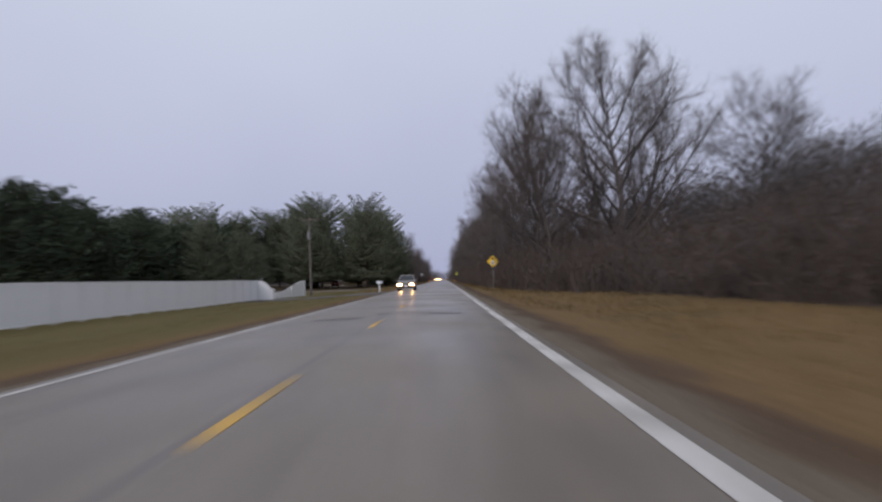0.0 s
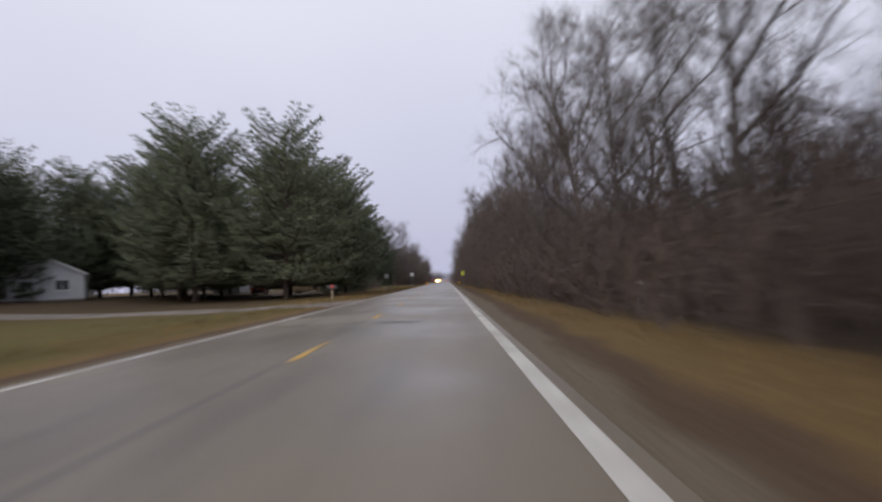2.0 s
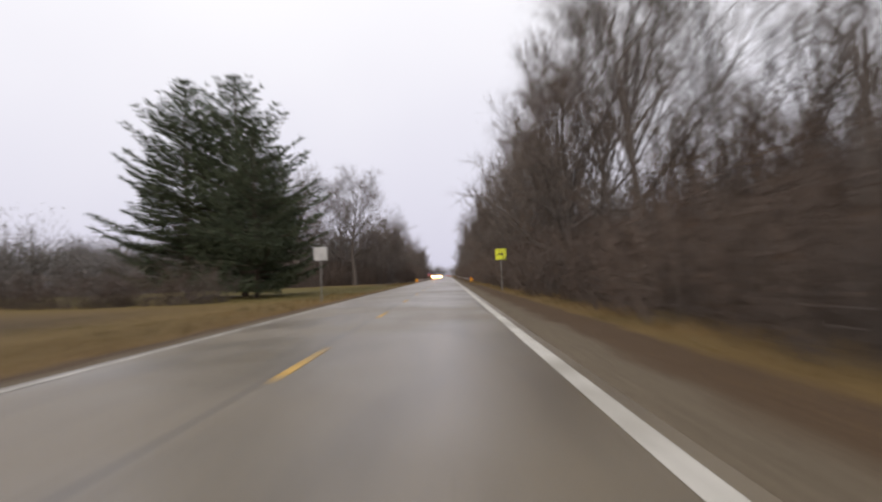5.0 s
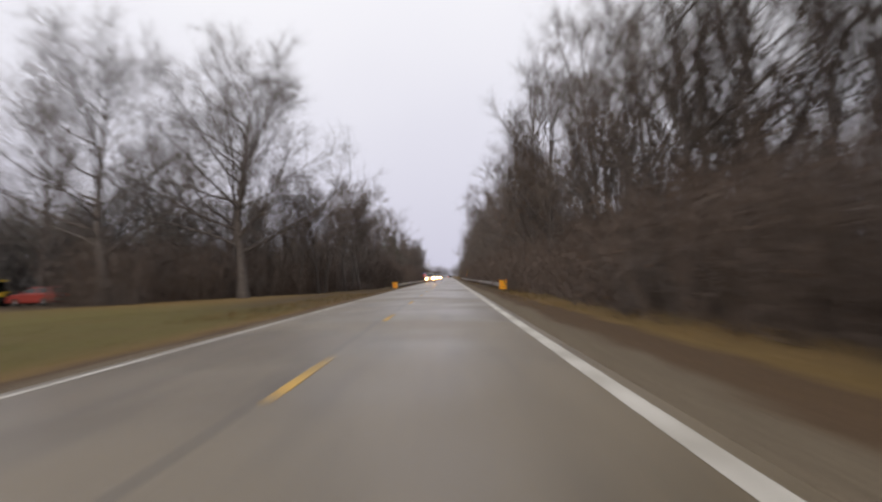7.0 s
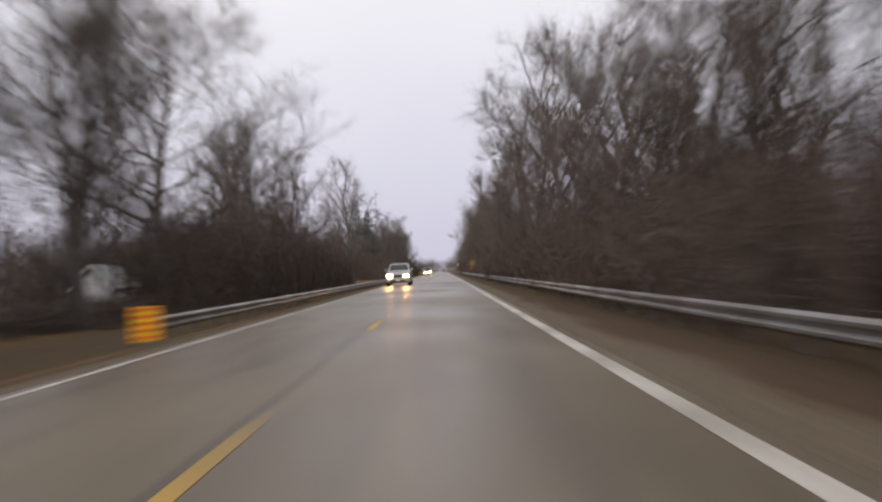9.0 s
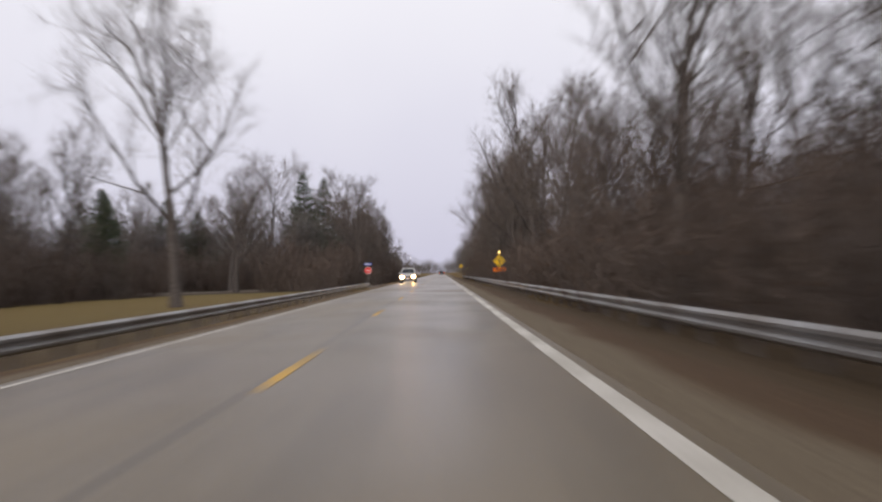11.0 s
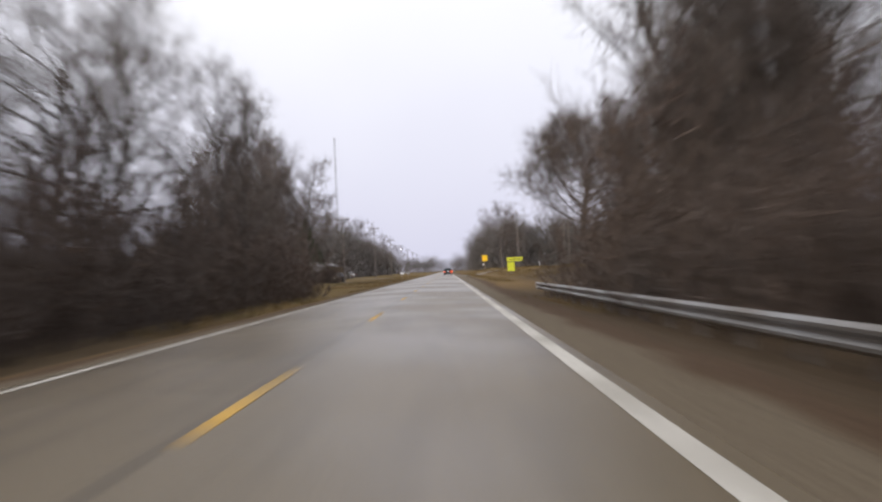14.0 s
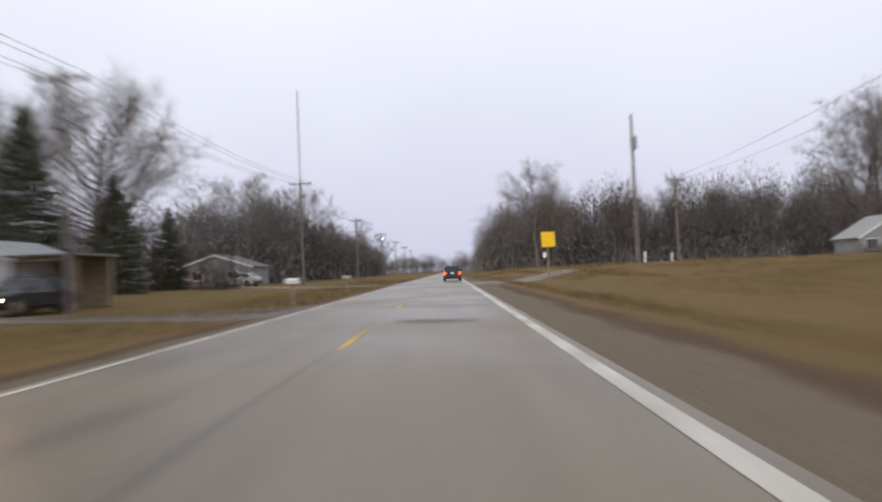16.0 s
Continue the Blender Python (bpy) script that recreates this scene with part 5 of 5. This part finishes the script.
def vinyl_fence():
    e = empty("vinyl_fence", pose(-16.5, 0, 0), "tall white vinyl privacy fence with a level top", "fence")
    w = 2.4
    board = mesh_of("board", [(a, b, c) for a in (-0.02, 0.02) for b in (0.002, 0.148) for c in (0, 1)], [(0, 1, 3, 2), (4, 6, 7, 5), (0, 4, 5, 1), (2, 3, 7, 6), (1, 5, 7, 3)], WHITE_VINYL)
    k = 0
    for i in range(-6, 27):
        y = 64.5 - (i + 1) * w
        z = ground_z(-16.5, y)
        part("post", boxed(-0.065, 0.065, y - 0.065, y + 0.065, z - 0.3, z + 1.985, 0.01), WHITE_VINYL, e) if y < 64.6 else None
        if y + w > 65:
            continue
        part("rail", boxed(-0.035, 0.035, y + 0.07, y + w - 0.07, z + 1.90, z + 1.98, 0.006), WHITE_VINYL, e)
        part("rail", boxed(-0.035, 0.035, y + 0.07, y + w - 0.07, z + 0.08, z + 0.18, 0.006), WHITE_VINYL, e)
        for j in range(15):
            if k < 300:
                b = new("board", board)
                b.parent, b.location, b.scale = e, (0, y + 0.08 + j * 0.15, z + 0.1), (1, 1, 1.84)
                k += 1
    z = ground_z(-16.5, 64.5)
    part("post", boxed(-0.065, 0.065, 64.5, 64.63, z - 0.3, z + 1.985, 0.01), WHITE_VINYL, e)
    # a short return towards the road, its top sweeping down
    for j in range(9):
        b = new("board", board)
        b.parent, b.rotation_euler = e, (0, 0, radians(90))
        b.location, b.scale = (0.22 + 0.15 * j, 64.56, ground_z(-16.2, 64.5) + 0.04), (1, 1, 1.9 - 0.85 * (j / 8) ** 2.2)
    part("post", boxed(1.48, 1.60, 64.5, 64.62, z - 0.3, z + 1.12, 0.01), WHITE_VINYL, e)
    # the last run climbs from low to full height towards the drive
    f = empty("vinyl_fence", pose(-16.4, 65.2, 0, 0, 0, -6.5), "white vinyl fence run with a swept curved top", "fence")
    n = 88
    for j in range(n):
        yy = j * 0.15
        h = 0.55 + 1.25 * step(0.25, 1.0, j / n) ** 1.2
        b = new("board", board)
        zz = ground_z(-16, 65 + yy)
        b.parent, b.location, b.scale = f, (0, yy, zz + 0.05), (1, 1, h)
    for yy in (0.0, 4.4, 8.8, 13.25):
        h = 0.60 + 1.25 * step(0.25, 1.0, yy / 13.2) ** 1.2
        zz = ground_z(-16, 65 + yy)
        part("post", boxed(0.03, 0.15, yy - 0.06, yy + 0.06, zz - 0.3, zz + h, 0.01), WHITE_VINYL, f)


vinyl_fence()


def mailbox(x, y, wide, post_mat, box_mat, label, flag=True):
    z = ground_z(x, y)
    e = empty("mailbox", pose(x, y, z), label, "mailbox", "mailboxes")
    part("post", boxed(-wide / 2, wide / 2, -wide / 2, wide / 2, -0.3, 0.95, 0.012), post_mat, e)
    arch = [(-0.11, 0.0), (0.11, 0.0)] + [(0.11 * math.cos(radians(a)), 0.14 + 0.11 * math.sin(radians(a))) for a in range(0, 181, 20)]
    b = part("box", prism([(p[0], p[1] + 0.95) for p in arch], "x", -0.30, 0.30, 0.006), box_mat, e)
    part("door", prism([(p[0] * 1.04, p[1] * 1.03 + 0.948) for p in arch], "x", 0.30, 0.315), box_mat, b)
    if flag:
        part("flag", boxed(-0.05, 0.10, -0.135, -0.125, 1.05, 1.2, 0.002), SIGN_RED, e, "red signal flag")


mailbox(-5.13, 69.6, 0.13, WHITE_VINYL, WHITE_PAINT, "white mailbox on a white vinyl post", False)
mailbox(-5.27, 109.5, 0.12, WOOD, TRIM, "dark metal mailbox with red flag on a wooden post")
mailbox(-5.5, 615.6, 0.12, WOOD, WHITE_PAINT, "white mailbox on a wooden post", False)
mailbox(-5.5, 631.5, 0.12, WOOD, STEEL, "silver mailbox on a wooden post", False)
for x, y in ((28.9, 667.3), (22, 655)):
    e = empty("marker_post", pose(x, y, ground_z(x, y)), "short white plastic marker post in the grass", "post")
    part("post", rod(bmesh.new(), (0, 0, -0.2), (0, 0, 1.1), 0.12, 0.11, 12), WHITE_PAINT, e)
    part("cap", rod(bmesh.new(), (0, 0, 1.1), (0, 0, 1.16), 0.13, 0.08, 12), WHITE_PAINT, e)
for x, y, h in ((-23.0, 181, 1.7), (-20.5, 186, 1.6)):
    e = empty("wooden_bin", pose(x, y, ground_z(x, y), 0, 0, 12), "tan weathered wooden bin under the pines", "bin")
    part("body", boxed(-0.6, 0.6, -0.5, 0.5, 0, h, 0.02), WOOD, e)
    part("lid", boxed(-0.65, 0.65, -0.55, 0.55, h, h + 0.06, 0.01), WOOD, e)

# ---- houses ----


def window(parent, x, z, w, h, y):
    f = part("window", boxed(x - w / 2 - 0.08, x + w / 2 + 0.08, y - 0.05, y, z - h / 2 - 0.08, z + h / 2 + 0.08, 0.01), WHITE_PAINT, parent)
    for s in (-1, 1):
        part("pane", boxed(x + s * w / 4 - w / 4 + 0.03, x + s * w / 4 + w / 4 - 0.03, y - 0.06, y - 0.03, z - h / 2 + 0.03, z + h / 2 - 0.03), GLASS_DARK, f)
    part("sill", boxed(x - w / 2 - 0.14, x + w / 2 + 0.14, y - 0.12, y - 0.02, z - h / 2 - 0.14, z - h / 2 - 0.08, 0.008), WHITE_PAINT, f)


def house(x, y, turn, w, d, wall, rise, siding, roof, label, wins=(), door=None):
    """A gabled house: the gable is w wide and faces -y, the ridge runs d deep."""
    e = empty("house", pose(x, y, ground_z(x, y), 0, 0, turn), label, "house", "houses")
    out = [(-w / 2, -0.3), (w / 2, -0.3), (w / 2, wall), (0, wall + rise), (-w / 2, wall)]
    body = part("wall", prism(out, "y", 0, d), siding, e)
    rows = int(wall / 0.2)
    for k in range(1, rows):
        part("clapboard", boxed(-w / 2 - 0.012, w / 2 + 0.012, -0.02, 0.0, k * 0.2, k * 0.2 + 0.17), siding, body)
    part("base", boxed(-w / 2 - 0.02, w / 2 + 0.02, -0.03, d + 0.02, -0.3, 0.18), DRIVE, e)
    o, t = 0.35, 0.14
    sl = rise / (w / 2)
    for s in (-1, 1):
        pr = [(0, wall + rise + 0.02), (s * (w / 2 + o), wall - o * sl + 0.02), (s * (w / 2 + o), wall - o * sl + t + 0.02), (0, wall + rise + t + 0.02)]
        part("roof", prism(pr, "y", -o, d + o), roof, e)
        fas = [(0, wall + rise - 0.08), (s * (w / 2 + o), wall - o * sl - 0.08), (s * (w / 2 + o), wall - o * sl + t), (0, wall + rise + t)]
        part("bargeboard", prism(fas, "y", -o - 0.04, -o), WHITE_PAINT, e)
    for wx, wz, ww, wh in wins:
        window(e, wx, wz, ww, wh, -0.02)
    if door:
        dd = part("door", boxed(door - 0.48, door + 0.48, -0.07, -0.02, 0.1, 2.15, 0.01), WHITE_PAINT, e)
        part("handle", rod(bmesh.new(), (door + 0.36, -0.13, 1.05), (door + 0.36, -0.06, 1.05), 0.03, n=8), CHROME, dd)
    return e


house(-37.9, 132.5, 26, 6.9, 7, 2.75, 1.65, SIDING, ROOF_PALE, "pale grey clapboard house with a low white-edged gable", ((-1.6, 1.55, 1.1, 1.0), (1.5, 1.6, 1.2, 1.0)))
house(-47.0, 140.5, 90, 7.5, 9.0, 2.6, 1.9, SIDING, ROOF_PALE, "long wing of a pale clapboard house under shingles", ((-2, 1.5, 1.2, 1.0), (2, 1.5, 1.2, 1.0)))
house(-33.0, 172, 0, 4.4, 5, 2.2, 0.9, GREY_SIDING, ROOF_PALE, "small grey garden shed with pale roof under pines", (), 0.0)
house(-45.0, 300, 0, 4.2, 5, 2.3, 0.8, WHITE_PAINT, ROOF_PALE, "small white shed on the lawn under bare trees", (), 0.3)
house(-27, 372, 0, 3.2, 4, 1.6, 1.6, SIDING, ROOF_PALE, "small white steep-gabled shed among bare trees", ())
house(-19.4, 604, 8, 3.0, 3.6, 2.5, 0.9, WHITE_PAINT, ROOF, "small white outbuilding beside a pine", ((0.5, 1.5, 0.7, 0.8),))
house(-20.2, 615.5, 0, 4.0, 5, 2.3, 0.8, SIDING, ROOF_PALE, "small pale garage with a low gable beside a drive", (), -0.4)
e = empty("carport", pose(-16.6, 615.3, ground_z(-16.6, 615.3)), "brown timber carport with a pale flat roof", "carport", "houses")
part("back_wall", boxed(-1.45, 1.45, 3.2, 3.3, -0.2, 2.2, 0.01), WOOD, e)
for px in (-1.4, 1.4):
    for py in (0.1, 3.1):
        part("post", boxed(px - 0.07, px + 0.07, py - 0.07, py + 0.07, -0.2, 2.2, 0.01), WOOD, e)
part("beam", boxed(-1.5, 1.5, 0.03, 0.17, 2.2, 2.4, 0.01), WOOD, e)
part("beam", boxed(-1.5, 1.5, 3.03, 3.17, 2.2, 2.4, 0.01), WOOD, e)
part("roof", boxed(-1.7, 1.7, -0.2, 3.5, 2.4, 2.52, 0.02), ROOF, e)
house(-27.5, 668, 0, 9, 8, 2.4, 1.5, GREY_SIDING, ROOF, "low grey house with a dark shingle roof behind cars", ((-2.2, 1.4, 1.2, 1.0), (2.2, 1.4, 1.2, 1.0)), 0.0)
house(62.2, 676, 0, 10, 6, 2.3, 2.9, GREY_SIDING, ROOF_PALE, "pale house with a tall pale gable on the rise", ((-3.4, 1.3, 1.6, 1.4), (0.2, 1.3, 1.6, 1.4), (3.6, 1.3, 1.4, 1.4)))
house(63.2, 659, 0, 4.4, 5, 2.0, 0.9, GREY_SIDING, ROOF_PALE, "small pale shed on the rise beside a house", ((0, 1.2, 0.9, 0.8),))

for x, k in ((57.4, 0), (61.3, 2), (65.4, 1)):
    m = pose(x, 673.4, ground_z(x, 673.4) - 0.05, 0, 0, 90) @ Matrix.Diagonal((0.42, 0.42, 0.42, 1))
    tagged(tree_thing(BRUSH[k], m, "clipped brown leafless bush before a pale house", "bushes at the house", ("stems", "dead_leaves"), "bush", "bush"), kind="stuff")

# ---- vehicles ----


def car(name, m, paint, label, lights="none", tall=1.75, length=4.6, width=1.86, hood=1.15, boxy=True):
    """A car that faces +y; lights: head, tail or none lit."""
    e = empty(name, m, label, "car", "cars")
    L, W, h = length / 2, width / 2, hood
    low = 0.24
    front_z = h - 0.13
    prof = [(-L, low + 0.15), (-L + 0.12, low), (L - 0.15, low), (L, low + 0.2), (L - 0.02, front_z - 0.20), (L - 0.18, front_z), (L - 0.55, front_z + 0.07), (L * 0.42, h + 0.04), (-L + 0.1, h + 0.03), (-L, h - 0.15)]
    bm = prism(prof, "x", -W, W, 0.13)
    body = part("body", bm, paint, e)
    y0, y1 = (-L + 0.12, L * 0.42), (-L + (0.42 if boxy else 0.95), L * 0.02)
    bm = bmesh.new()
    b = [bm.verts.new(v) for v in ((-W + 0.05, y0[0], h), (W - 0.05, y0[0], h), (W - 0.05, y0[1], h), (-W + 0.05, y0[1], h))]
    t = [bm.verts.new(v) for v in ((-W + 0.22, y1[0], tall), (W - 0.22, y1[0], tall), (W - 0.22, y1[1], tall), (-W + 0.22, y1[1], tall))]
    bm.faces.new(t)
    for k in range(4):
        bm.faces.new((b[k], b[(k + 1) % 4], t[(k + 1) % 4], t[k]))
    bmesh.ops.recalc_face_normals(bm, faces=bm.faces[:])
    bmesh.ops.bevel(bm, geom=bm.edges[:], offset=0.09, segments=3, affect="EDGES", profile=0.5)
    cabin = part("cabin", bm, paint, e)

    def pane(nm, c, inset_lo, inset_hi, out):
        """Glass set into one side of the cabin, given its four corners."""
        c = [Vector(v) for v in c]
        n = (c[1] - c[0]).cross(c[3] - c[0]).normalized() * out
        quad = []
        for u, v in ((inset_lo, 0.10), (1 - inset_lo, 0.10), (1 - inset_hi, 0.86), (inset_hi, 0.86)):
            lo, hi = c[0].lerp(c[1], u), c[3].lerp(c[2], u)
            quad.append(lo.lerp(hi, v) + n * 0.008)
        g = bmesh.new()
        f = g.faces.new([g.verts.new(q) for q in quad])
        r = bmesh.ops.extrude_face_region(g, geom=[f])
        bmesh.ops.translate(g, vec=-n * 0.02, verts=[v for v in r["geom"] if isinstance(v, bmesh.types.BMVert)])
        bmesh.ops.recalc_face_normals(g, faces=g.faces[:])
        part(nm, g, GLASS_DARK, cabin)

    B = [(-W + 0.05, y0[0], h), (W - 0.05, y0[0], h), (W - 0.05, y0[1], h), (-W + 0.05, y0[1], h)]
    T = [(-W + 0.22, y1[0], tall), (W - 0.22, y1[0], tall), (W - 0.22, y1[1], tall), (-W + 0.22, y1[1], tall)]
    pane("windscreen", (B[2], B[3], T[3], T[2]), 0.06, 0.07, 1)
    pane("rear_window", (B[0], B[1], T[1], T[0]), 0.08, 0.09, 1)
    for s, (i, j) in ((1, (1, 2)), (1, (3, 0))):
        a, bq, tq, ta = Vector(B[i]), Vector(B[j]), Vector(T[j]), Vector(T[i])
        for u0, u1 in ((0.04, 0.5), (0.52, 0.96)):
            pane("side_window", (a.lerp(bq, u0), a.lerp(bq, u1), ta.lerp(tq, u1), ta.lerp(tq, u0)), 0.04, 0.05, 1)
    for sx in (-1, 1):
        for yy in (-L + 0.85, L - 0.9):
            wh = part("wheel", rod(bmesh.new(), (sx * (W - 0.21), yy, 0.34), (sx * (W + 0.01), yy, 0.34), 0.34, n=24), RUBBER, e)
            part("rim", rod(bmesh.new(), (sx * (W - 0.02), yy, 0.34), (sx * (W + 0.022), yy, 0.34), 0.21, n=20), CHROME, wh)
        part("headlight", boxed(sx * (W - 0.29) - 0.19, sx * (W - 0.29) + 0.19, L - 0.12, L + 0.015, front_z - 0.31, front_z - 0.16, 0.05), HEADLIGHT if lights == "head" else CHROME, e, "lit headlight" if lights == "head" else "")
        part("tail_light", boxed(sx * (W - 0.16) - 0.10, sx * (W - 0.16) + 0.10, -L - 0.015, -L + 0.08, h - 0.34, h - 0.06, 0.02), TAIL if lights == "tail" else SIGN_RED, e, "lit red tail light" if lights == "tail" else "")
        part("mirror", boxed(sx * (W + 0.10) - 0.09, sx * (W + 0.10) + 0.09, L * 0.30 - 0.06, L * 0.30 + 0.06, h + 0.02, h + 0.18, 0.03), paint, e)
    part("grille", boxed(-W + 0.48, W - 0.48, L - 0.06, L + 0.012, front_z - 0.34, front_z - 0.16, 0.03), TRIM, e)
    part("bumper", boxed(-W + 0.03, W - 0.03, L - 0.08, L + 0.05, low + 0.08, low + 0.32, 0.04), paint, e)
    part("air_intake", boxed(-W + 0.35, W - 0.35, L + 0.03, L + 0.06, low + 0.10, low + 0.22, 0.01), TRIM, e)
    part("rear_bumper", boxed(-W + 0.03, W - 0.03, -L - 0.06, -L + 0.08, low + 0.10, low + 0.36, 0.04), TRIM, e)
    part("number_plate", boxed(-0.16, 0.16, -L - 0.03, -L + 0.02, 0.78, 0.93), SIGN_WHITE, e)
    part("number_plate", boxed(-0.16, 0.16, L + 0.05, L + 0.065, low + 0.16, low + 0.31), SIGN_WHITE, e)
    for sx in (-0.62, 0.62):
        part("roof_rail", boxed(sx - 0.02, sx + 0.02, y1[0] + 0.2, y1[1] - 0.2, tall + 0.02, tall + 0.06, 0.008), TRIM, cabin)
    return e


car("suv", pose(-2.15, 68.2, road_z(2.15), 0, 0, 180), CAR_TAN, "dull champagne sport utility car with headlights on, in the oncoming lane", "head", 1.58, 4.6, 1.80, 0.99)
car("suv", pose(-2.1, 371.4, road_z(2.1), 0, 0, 180), CAR_WHITE, "white car with headlights on, further along the oncoming lane", "head")
car("suv", pose(-2.1, 472.7, road_z(2.1), 0, 0, 180), CAR_WHITE, "white sport utility car with headlights on, nearing the side road", "head", 1.72, 4.4, 1.84, 1.05)
car("suv", pose(1.9, 656.5, road_z(1.9)), CAR_DARK, "dark sport utility car with lit red tail lights", "tail", 1.62, 4.6, 1.84, 1.02)
car("parked_car", pose(-21.4, 658.5, ground_z(-21.4, 658.5) + 0.05, 0, 0, 75), CAR_WHITE, "white estate car parked on a gravel drive", "none", 1.5, 4.5, 1.8, 0.98, False)
car("waiting_car", pose(-15.6, 612.2, ground_z(-15.6, 612.2) + 0.05, 0, 0, 172), CAR_DARK, "dark car with headlights on, standing before a carport", "head", 1.48, 4.3, 1.76, 0.95, False)
car("parked_car", pose(-28.5, 656.5, ground_z(-28.5, 656.5) + 0.05, 0, 0, 95), CAR_SILVER, "silver car parked beside a low grey house", "none", 1.5, 4.4, 1.8, 0.98, False)
car("parked_car", pose(-25.0, 162.8, ground_z(-25.0, 162.8) + 0.02, 0, 0, 6), CAR_RED, "dull red car parked under tall pines", "none", 1.5, 4.5, 1.8, 0.98)
car("parked_car", pose(-34.4, 300.5, ground_z(-34.4, 300.5) + 0.02, 0, 0, 80), CAR_RED, "red estate car parked on the lawn under bare trees", "none", 1.6, 4.6, 1.8, 1.05)


def box_trailer(x, y, turn):
    """A low enclosed trailer on one axle; its long side faces -y."""
    e = empty("box_trailer", pose(x, y, ground_z(x, y), 0, 0, turn), "low tan box trailer parked among pines", "trailer")
    body = part("body", boxed(-2.0, 2.0, 0, 1.7, 0.38, 1.72, 0.05), TRAILER_TAN, e)
    for px in (-2.0, -1.0, 0.0, 1.0, 2.0):
        part("rib", boxed(px - 0.03, px + 0.03, -0.02, 0.0, 0.42, 1.68, 0.004), TRAILER_TAN, body)
    part("roof", boxed(-2.04, 2.04, -0.04, 1.74, 1.72, 1.78, 0.02), TRAILER_TAN, e)
    part("chassis", boxed(-1.95, 1.95, 0.15, 1.55, 0.28, 0.38, 0.01), TRIM, e)
    part("drawbar", boxed(2.0, 3.1, 0.8, 0.9, 0.3, 0.38, 0.01), TRIM, e)
    for py in (0.02, 1.52):
        wh = part("wheel", rod(bmesh.new(), (-0.2, py, 0.3), (-0.2, py + 0.16, 0.3), 0.3, n=20), RUBBER, e)
        part("rim", rod(bmesh.new(), (-0.2, py - 0.01, 0.3), (-0.2, py + 0.17, 0.3), 0.17, n=16), CHROME, wh)
        part("mudguard", boxed(-0.58, 0.18, py - 0.06, py + 0.2, 0.62, 0.66, 0.01), TRIM, e)
    part("jockey_wheel", rod(bmesh.new(), (2.9, 0.82, 0.14), (2.9, 0.88, 0.14), 0.14, n=14), RUBBER, e)
    return e


box_trailer(-22.0, 174.2, 0)


def tractor(x, y, turn):
    """A small yellow tractor with a glazed cab."""
    e = empty("tractor", pose(x, y, ground_z(x, y) + 0.02, 0, 0, turn), "small yellow tractor with a cab, parked on the lawn", "tractor")
    part("chassis", boxed(-0.28, 0.28, -1.1, 1.5, 0.45, 0.75, 0.03), TRIM, e)
    hood = part("hood", prism([(0.1, 0.75), (1.55, 0.75), (1.6, 1.2), (1.45, 1.38), (0.1, 1.48)], "x", -0.36, 0.36, 0.05), YARD_YELLOW, e)
    part("grille", boxed(-0.28, 0.28, 1.57, 1.62, 0.82, 1.18, 0.01), TRIM, hood)
    cab = part("cab", boxed(-0.62, 0.62, -1.0, 0.1, 0.85, 1.25, 0.04), YARD_YELLOW, e)
    for sx in (-0.58, 0.58):
        for yy in (-0.95, 0.05):
            part("pillar", boxed(sx - 0.035, sx + 0.035, yy - 0.035, yy + 0.035, 1.25, 2.2, 0.01), TRIM, cab)
        part("side_window", boxed(sx - 0.01, sx + 0.01, -0.9, 0.0, 1.28, 2.16), GLASS_DARK, cab)
    part("windscreen", boxed(-0.52, 0.52, 0.04, 0.06, 1.28, 2.16), GLASS_DARK, cab)
    part("roof", boxed(-0.70, 0.70, -1.1, 0.2, 2.2, 2.32, 0.04), YARD_YELLOW, cab)
    for sx in (-1, 1):
        for yy, r, w in ((-0.75, 0.62, 0.34), (1.15, 0.38, 0.24)):
            wh = part("wheel", rod(bmesh.new(), (sx * 0.5, yy, r), (sx * (0.5 + w), yy, r), r, n=24), RUBBER, e)
            part("rim", rod(bmesh.new(), (sx * (0.5 + w - 0.02), yy, r), (sx * (0.5 + w + 0.015), yy, r), r * 0.55, n=20), YARD_YELLOW, wh)
        part("fender", boxed(sx * 0.68 - 0.16, sx * 0.68 + 0.16, -1.3, -0.2, 1.24, 1.30, 0.02), YARD_YELLOW, e)
        part("headlight", boxed(sx * 0.22 - 0.07, sx * 0.22 + 0.07, 1.54, 1.60, 1.22, 1.32, 0.01), CHROME, e)


tractor(-38.4, 300.5, 70)
